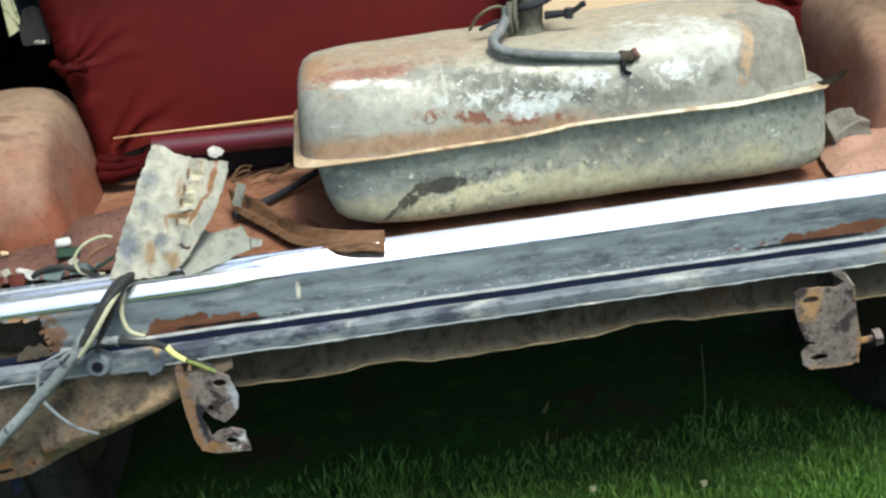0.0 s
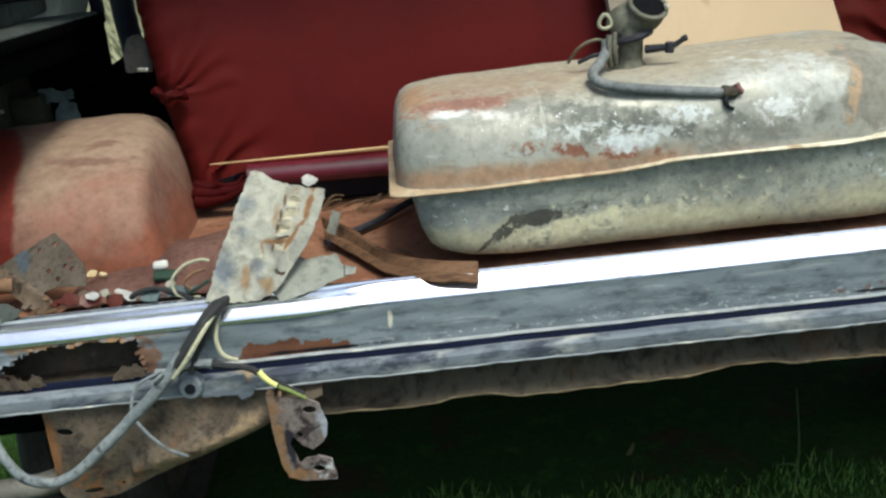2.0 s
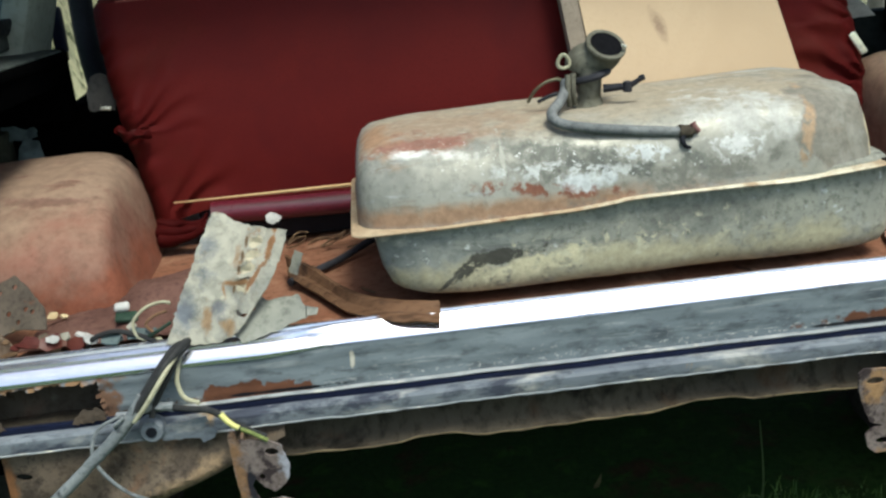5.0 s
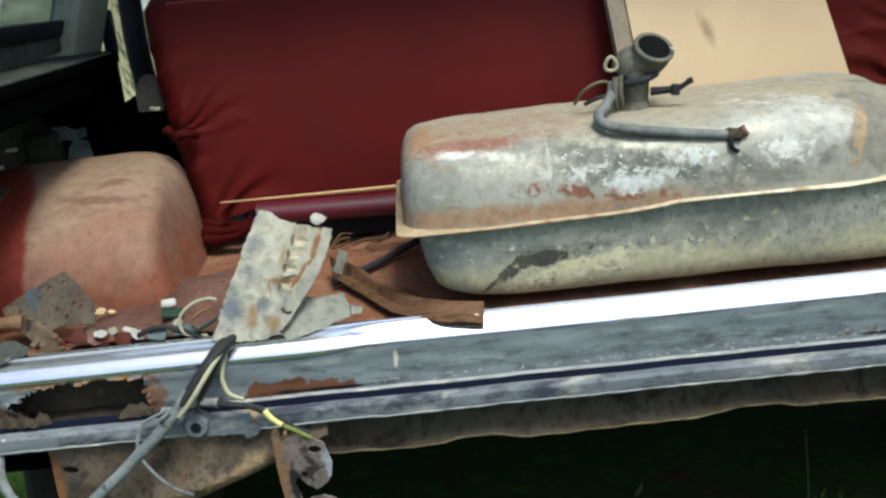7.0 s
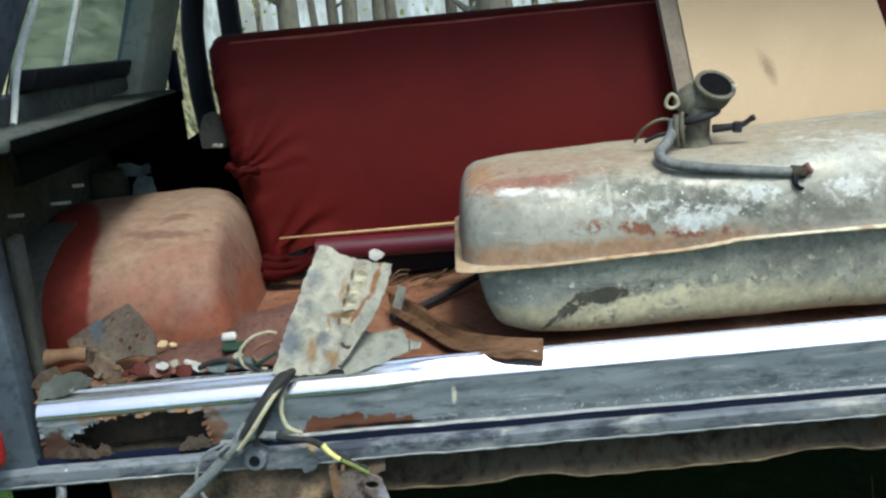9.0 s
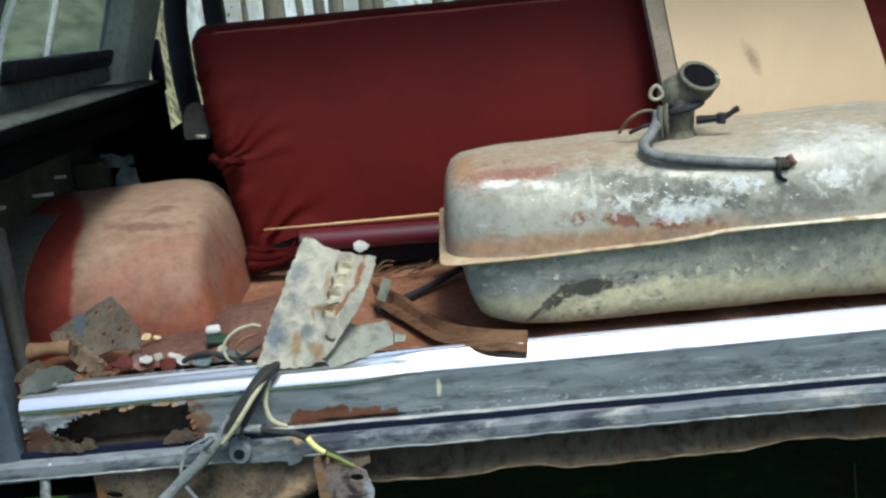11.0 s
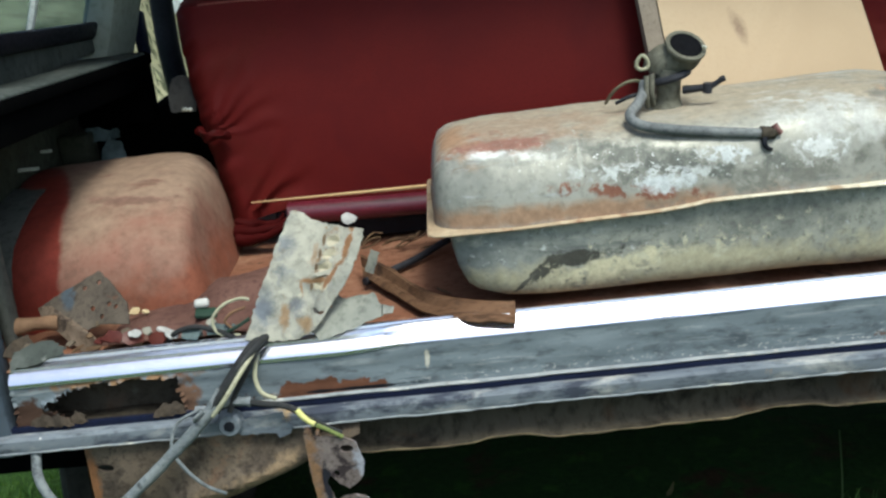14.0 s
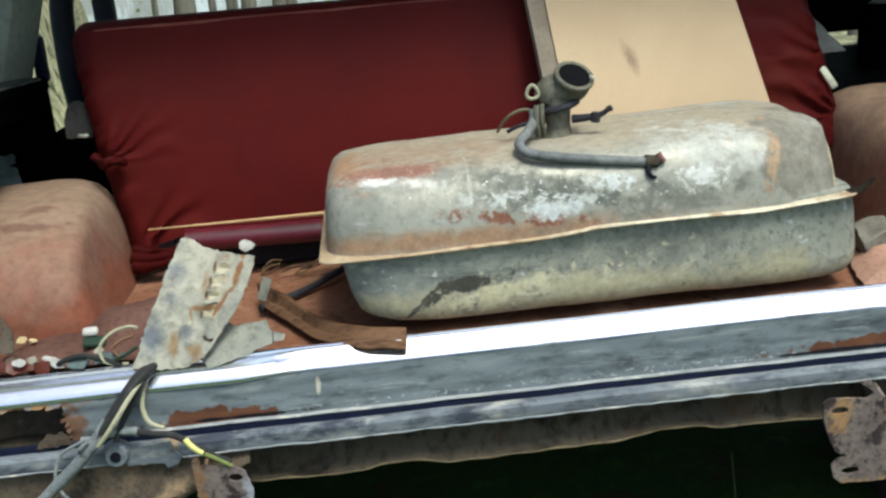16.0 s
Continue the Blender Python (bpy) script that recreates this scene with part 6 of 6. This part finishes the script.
for i, (p, q) in enumerate(zip(upper, lower)):
    t = i / (len(upper) - 1)
    up = Vector((0, -0.3, 0.9))
    cross = [p + 0.003 * up, p * 0.75 + q * 0.25 + up * (0.004 + 0.006 * (1 - t)), p * 0.5 + q * 0.5 - up * 0.002, p * 0.25 + q * 0.75 + up * (0.003 + 0.002 * math.sin(9 * t)), q + 0.002 * up]
    rings.append(cross + [c - up * 0.003 for c in cross[::-1]])
part("band", rough_up(loft(rings), 0.002, 40), M_BARK, strap)
hose2 = thing("rubber_hose", "black rubber hose on the cargo floor", "hose")
part("hose", tube([(-0.24, 0.43, 0.65), (-0.285, 0.40, 0.642), (-0.335, 0.345, 0.634), (-0.385, 0.29, 0.633), (-0.42, 0.25, 0.634)], 0.0065, 10), M_BLACK_HOSE, hose2)
perf = thing("perforated_plate", "rusty folded steel plate with holes, leaning in the corner", "steel plate")
out = [(-0.132, 0.008), (-0.088, 0.040), (-0.037, 0.073), (-0.020, 0.062), (0.031, 0.022), (0.043, -0.010), (-0.010, -0.012), (-0.030, -0.022), (-0.066, -0.012), (-0.10, 0.004)]
holes = [circle2(x, y, 0.0042, n=10) for x, y in ((-0.03, 0.054), (-0.054, 0.044), (-0.002, 0.020), (-0.030, 0.012), (0.012, 0.016), (-0.010, 0.0))]
part("plate", moved(sheet(ragged(out, 0.008, 0.0015, 2), 0.003, holes, lambda u, v: 0.004 * noise.noise(Vector((u * 20, v * 20, 0))), 0.016), pose(-0.80, 0.10, 0.672, 50, 0, -20)), M_PERF, perf)
out = [(-0.128, 0.010), (-0.107, 0.0155), (-0.062, -0.004), (-0.021, -0.026), (-0.006, -0.044), (-0.015, -0.054), (-0.036, -0.053), (-0.070, -0.034), (-0.104, -0.013), (-0.119, -0.003)]
part("folded_edge", moved(sheet(ragged(out, 0.008, 0.0012, 8), 0.003, (), lambda u, v: -0.01 * max(0.0, -v) / 0.05 + 0.005 * math.exp(-((v + 0.012 + 0.42 * (u + 0.06)) / 0.006) ** 2), 0.008), pose(-0.80, 0.096, 0.671, 54, 0, -20)), M_FOLD, perf, "brown folded edge")
stick = thing("wood_stick", "broken orange-brown stick in the corner", "stick")
part("branch", tube([(-0.962, 0.120, 0.660), (-0.945, 0.120, 0.662), (-0.915, 0.124, 0.663), (-0.885, 0.128, 0.660)], lambda t: 0.0125 + 0.0025 * math.sin(7 * t), 12), M_STICK, stick)
mat_ob = thing("floor_mat", "crumpled red-brown floor mat on the cargo floor", "mat")
rows = []
for j in range(26):
    v = j / 25
    row = []
    for i in range(30):
        u = i / 29
        x = -0.815 + 0.265 * u + 0.05 * v
        y = 0.085 + 0.27 * v
        edge = min(1, 8 * u, 8 * (1 - u), 8 * v, 8 * (1 - v))
        z = 0.632 + edge * (0.010 + 0.032 * math.exp(-(((u - 0.75) / 0.25) ** 2 + ((v - 0.55) / 0.3) ** 2)) + 0.014 * noise.noise(Vector((x * 16, y * 16, 2))) + 0.004 * noise.noise(Vector((x * 60, y * 60, 2))))
        row.append(Vector((x + 0.012 * noise.noise(Vector((v * 5, 1, 0))), y + 0.015 * noise.noise(Vector((u * 6, 7, 0))), z)))
    rows.append(row)
part("sheet", thicken(loft(rows, closed=False), 0.002), M_MAT, mat_ob)


def shard(name, label, material, x, y, z, size, seed, turn=(60, 0, 0)):
    """A broken piece of plastic or metal: an uneven slab."""
    r = random.Random(seed)
    ob = thing(name, label, "debris")
    n = 7
    out = [(size * r.uniform(0.5, 1.0) * math.cos(a), size * r.uniform(0.35, 0.7) * math.sin(a)) for a in (2 * math.pi * k / n for k in range(n))]
    bm = sheet(ragged(out, 0.005, 0.0008, seed), 0.003, (), lambda u, v: 6.0 * (u * u + v * v) * (1 if seed % 2 else -1), 0.006)
    part("piece", moved(bm, pose(x, y, z, *turn)), material, ob)


shard("lens_shard", "broken dull red lamp lens piece", M_SHARD, -0.752, 0.055, 0.652, 0.028, 3, (50, 0, 10))
shard("lens_shard", "broken dull red lamp lens piece", M_SHARD, -0.785, 0.06, 0.650, 0.022, 5, (40, 20, 30))
shard("lens_shard", "broken dark red lamp lens piece", M_SHARD, -0.715, 0.05, 0.648, 0.024, 8, (55, 0, -30))
shard("rust_chunk", "dark brown flake of rusted steel in the corner", M_BRACKET_DARK, -0.925, 0.062, 0.648, 0.034, 13, (58, 0, 35))
shard("rust_chunk", "dark brown flake of rusted steel in the corner", M_PLATE, -0.895, 0.055, 0.644, 0.026, 15, (40, 10, -20))
shard("plastic_chip", "white plastic chip among the debris", M_PLASTIC, -0.743, 0.045, 0.661, 0.014, 4, (55, 0, 0))
shard("plastic_chip", "white plastic chip among the debris", M_PLASTIC, -0.692, 0.048, 0.652, 0.014, 9, (60, 20, 20))
shard("plastic_chip", "white plastic chip behind the scrap metal", M_PLASTIC, -0.452, 0.42, 0.698, 0.019, 6, (75, 0, 0))
shard("plaster_crumb", "cream crumbling chip in front of the arch", M_CRUMB, -0.778, 0.165, 0.652, 0.012, 11, (50, 0, 10))
shard("plaster_crumb", "cream crumbling chip in front of the arch", M_CRUMB, -0.764, 0.170, 0.647, 0.009, 17, (30, 20, 40))
flake = thing("metal_flake", "weathered grey sheet flake lying over the trim's end", "scrap metal")
part("sheet", moved(sheet(ragged([(-0.030, -0.026), (0.034, -0.010), (0.046, 0.008), (0.030, 0.022), (-0.012, 0.024), (-0.034, 0.010)], 0.006, 0.0042, 21), 0.0015, (), lambda u, v: 0.006 * noise.noise(Vector((u * 25, v * 25, 3))), 0.008), pose(-0.892, 0.034, 0.6475, 22, 0, 0)), M_LEDGE, flake)
shard("foil_scrap", "pale teal plastic scrap by the wires", M_TEAL, -0.665, 0.045, 0.650, 0.026, 7, (30, 0, 0))
shard("foil_scrap", "pale teal plastic scrap by the wires", M_TEAL, -0.625, 0.05, 0.654, 0.022, 2, (40, 0, 25))

for k, (x, y, m) in enumerate(((-0.80, 0.052, M_SHARD), (-0.765, 0.075, M_PLATE), (-0.735, 0.066, M_SCRAP), (-0.715, 0.080, M_PLASTIC), (-0.70, 0.060, M_SHARD), (-0.672, 0.072, M_DEBRIS), (-0.655, 0.052, M_CLOTH), (-0.640, 0.080, M_SCRAP),
                               (-0.625, 0.058, M_WIRE_PALE), (-0.605, 0.070, M_TEAL), (-0.845, 0.056, M_PLATE), (-0.82, 0.070, M_DEBRIS))):
    q = random.Random(300 + k)
    shard("debris_chip", "small broken chip in the debris behind the sill", m, x, y, 0.647 + q.uniform(0, 0.010), q.uniform(0.008, 0.016), 20 + k, (q.uniform(20, 70), q.uniform(-25, 25), q.uniform(-60, 60)))


def connector():
    ob = thing("wire_connector", "white and green wire connector lying on the mat", "connector")
    part("cap", rough_up(moved(box(-0.012, 0.012, -0.008, 0.008, -0.0055, 0.0055, 0.005, 3), pose(-0.662, 0.128, 0.668, 20, 0, 5)), 0.001, 60), M_PLASTIC, ob, "white cap")
    part("shell", rough_up(moved(box(-0.016, 0.018, -0.010, 0.010, -0.005, 0.004, 0.004, 2), pose(-0.656, 0.118, 0.655, 20, 8, 8)), 0.002, 60), M_GREEN, ob, "dark green housing")


connector()
for k in range(14):
    r = random.Random(60 + k)
    tw = thing("twig", "dry twig in the debris by the seat", "twig", "twigs on the floor")
    x, y, a = r.uniform(-0.45, -0.27), r.uniform(0.40, 0.50), r.uniform(-0.6, 0.6)
    l = r.uniform(0.02, 0.06)
    part("stem", tube([(x, y, 0.632), (x + l * 0.5, y + l * a * 0.5, 0.634 + r.uniform(0, 0.012)), (x + l, y + l * a, 0.632 + r.uniform(0, 0.02))], 0.0016, 5, 4), M_DEBRIS, tw)
for k in range(16):
    r = random.Random(90 + k)
    lf = thing("dead_leaf", "curled dead brown leaf on the floor", "leaf", "dead leaves")
    x, y = (r.uniform(-0.86, -0.66), r.uniform(0.065, 0.13)) if k < 9 else (r.uniform(-0.42, -0.2), r.uniform(0.1, 0.45))
    s = r.uniform(0.010, 0.020)
    bm = sheet([(-s, 0), (-s * 0.4, s * 0.5), (s * 0.4, s * 0.45), (s, 0), (s * 0.4, -s * 0.45), (-s * 0.4, -s * 0.5)], 0.0006, (), lambda u, v: 14 * v * v + 5 * u * u, 0.006)
    part("blade", moved(bm, pose(x, y, 0.633, r.uniform(-25, 25), r.uniform(-25, 25), r.uniform(0, 180))), M_DEBRIS, lf)

# wiring that hangs over the sill
harness = thing("wiring_harness", "frayed grey and yellow wiring hanging over the sill", "wires")
part("sheath", rough_up(tube([(-0.612, -0.036, 0.592), (-0.624, -0.042, 0.576), (-0.657, -0.045, 0.541), (-0.690, -0.046, 0.512), (-0.721, -0.048, 0.485), (-0.780, -0.05, 0.437), (-0.803, -0.05, 0.424),
                     (-0.826, -0.05, 0.4185), (-0.850, -0.05, 0.424), (-0.871, -0.048, 0.438), (-0.894, -0.040, 0.479), (-0.903, -0.012, 0.512), (-0.906, 0.01, 0.530)], lambda t: 0.0092 - 0.0024 * t, 12), 0.001, 60), M_CABLE, harness, "thick grey cable sheath")
part("black_wire", tube([(-0.546, 0.034, 0.640), (-0.556, 0.002, 0.646), (-0.579, -0.032, 0.630), (-0.604, -0.042, 0.600), (-0.626, -0.045, 0.574), (-0.640, -0.045, 0.558)], 0.0064, 10), M_WIRE_BLACK, harness)
part("black_wire", tube([(-0.558, 0.030, 0.640), (-0.568, -0.002, 0.643), (-0.592, -0.026, 0.618), (-0.618, -0.034, 0.585), (-0.636, -0.040, 0.560)], 0.0060, 8), M_WIRE_BLACK, harness)
part("black_wire", tube([(-0.548, 0.02, 0.640), (-0.562, -0.012, 0.634), (-0.580, -0.028, 0.608), (-0.598, -0.034, 0.580), (-0.606, -0.038, 0.560)], 0.0042, 8), M_WIRE_BLACK, harness)
part("pale_wire", tube([(-0.556, 0.004, 0.645), (-0.574, -0.036, 0.628), (-0.594, -0.050, 0.603), (-0.612, -0.053, 0.580), (-0.628, -0.050, 0.562)], 0.0034, 8), M_WIRE_PALE, harness)
part("yellow_wire", tube([(-0.560, 0.02, 0.640), (-0.566, -0.006, 0.615), (-0.568, -0.014, 0.595), (-0.560, -0.022, 0.577), (-0.540, -0.028, 0.569)], 0.0034, 8), M_WIRE_PALE, harness)
part("striped_wire", tube([(-0.615, -0.028, 0.566), (-0.585, -0.034, 0.571), (-0.555, -0.036, 0.566), (-0.530, -0.038, 0.562), (-0.515, -0.040, 0.555), (-0.500, -0.042, 0.543), (-0.478, -0.046, 0.529), (-0.452, -0.052, 0.516)], 0.0048, 8), M_WIRE_BLACK, harness)
part("yellow_connector", tube([(-0.511, -0.042, 0.555), (-0.505, -0.045, 0.547), (-0.497, -0.048, 0.540), (-0.488, -0.050, 0.534)], lambda t: 0.0046 - 0.0008 * t, 10), M_WIRE_YELLOW, harness, "bright yellow connector")
part("olive_wire", tube([(-0.486, -0.051, 0.533), (-0.470, -0.053, 0.525), (-0.450, -0.056, 0.513)], 0.0032, 8), M_WIRE_OLIVE, harness)
part("loop_wire", tube([(-0.650, -0.03, 0.565), (-0.685, -0.035, 0.548), (-0.695, -0.045, 0.515), (-0.680, -0.052, 0.485), (-0.655, -0.052, 0.455), (-0.630, -0.045, 0.435)], 0.0026, 6), M_CABLE, harness)
part("cable_tie", tube([(-0.640, -0.052, 0.572), (-0.654, -0.052, 0.560), (-0.648, -0.036, 0.548), (-0.634, -0.034, 0.56)], 0.003, 6), M_CABLE, harness)
part("curled_wire", tube([(-0.592, 0.045, 0.642), (-0.622, 0.04, 0.650), (-0.628, 0.045, 0.672), (-0.61, 0.05, 0.690), (-0.585, 0.05, 0.697), (-0.572, 0.05, 0.694)], 0.0024, 8), M_WIRE_PALE, harness)
part("curled_wire", tube([(-0.60, 0.05, 0.648), (-0.612, 0.05, 0.664), (-0.60, 0.052, 0.676), (-0.58, 0.052, 0.682)], 0.0022, 8), M_STICK, harness)
part("black_wire", tube([(-0.70, 0.05, 0.640), (-0.685, 0.045, 0.656), (-0.655, 0.045, 0.662), (-0.62, 0.042, 0.652), (-0.60, 0.035, 0.645)], 0.004, 8), M_WIRE_BLACK, harness)
part("green_wire", tube([(-0.61, 0.04, 0.650), (-0.59, 0.03, 0.662), (-0.572, 0.03, 0.672)], 0.0026, 8), M_GREEN, harness)
part("splice", rough_up(tube([(-0.620, -0.03, 0.572), (-0.600, -0.032, 0.574), (-0.575, -0.034, 0.570)], 0.007, 8), 0.002, 70), M_CABLE, harness, "grey taped splice")
# things beside the tank on the other side
blk = thing("metal_block", "grey metal block on the floor beside the tank", "metal block")
bm = box(-0.034, 0.034, -0.03, 0.03, -0.022, 0.018, 0.004)
bmesh.ops.subdivide_edges(bm, edges=bm.edges[:], cuts=3, use_grid_fill=True)
for v in bm.verts:
    v.co.z *= 1.0 - 6.0 * max(0.0, v.co.x)
part("body", moved(rough_up(rough_up(bm, 0.012, 26), 0.003, 90), pose(0.60, 0.21, 0.662, 10, -6, 8)), M_PIPE, blk)
cl = thing("dust_cloth", "dusty pinkish cloth spread by the sill", "cloth")
rows = []
for j in range(16):
    v = j / 15
    rows.append([Vector((0.515 + 0.05 * v * (1 - i / 23) + 0.33 * i / 23 + 0.008 * noise.noise(Vector((v * 6, 3, i * 0.2))), 0.062 + 0.20 * v, 0.632 + 0.014 * min(1, 5 * v, 5 * (1 - v), i / 3) * (1 + noise.noise(Vector((i * 0.25, v * 4, 3)))) + 0.02 * (i / 23))) for i in range(24)])
part("fabric", thicken(loft(rows, closed=False), 0.002), M_PINK, cl)
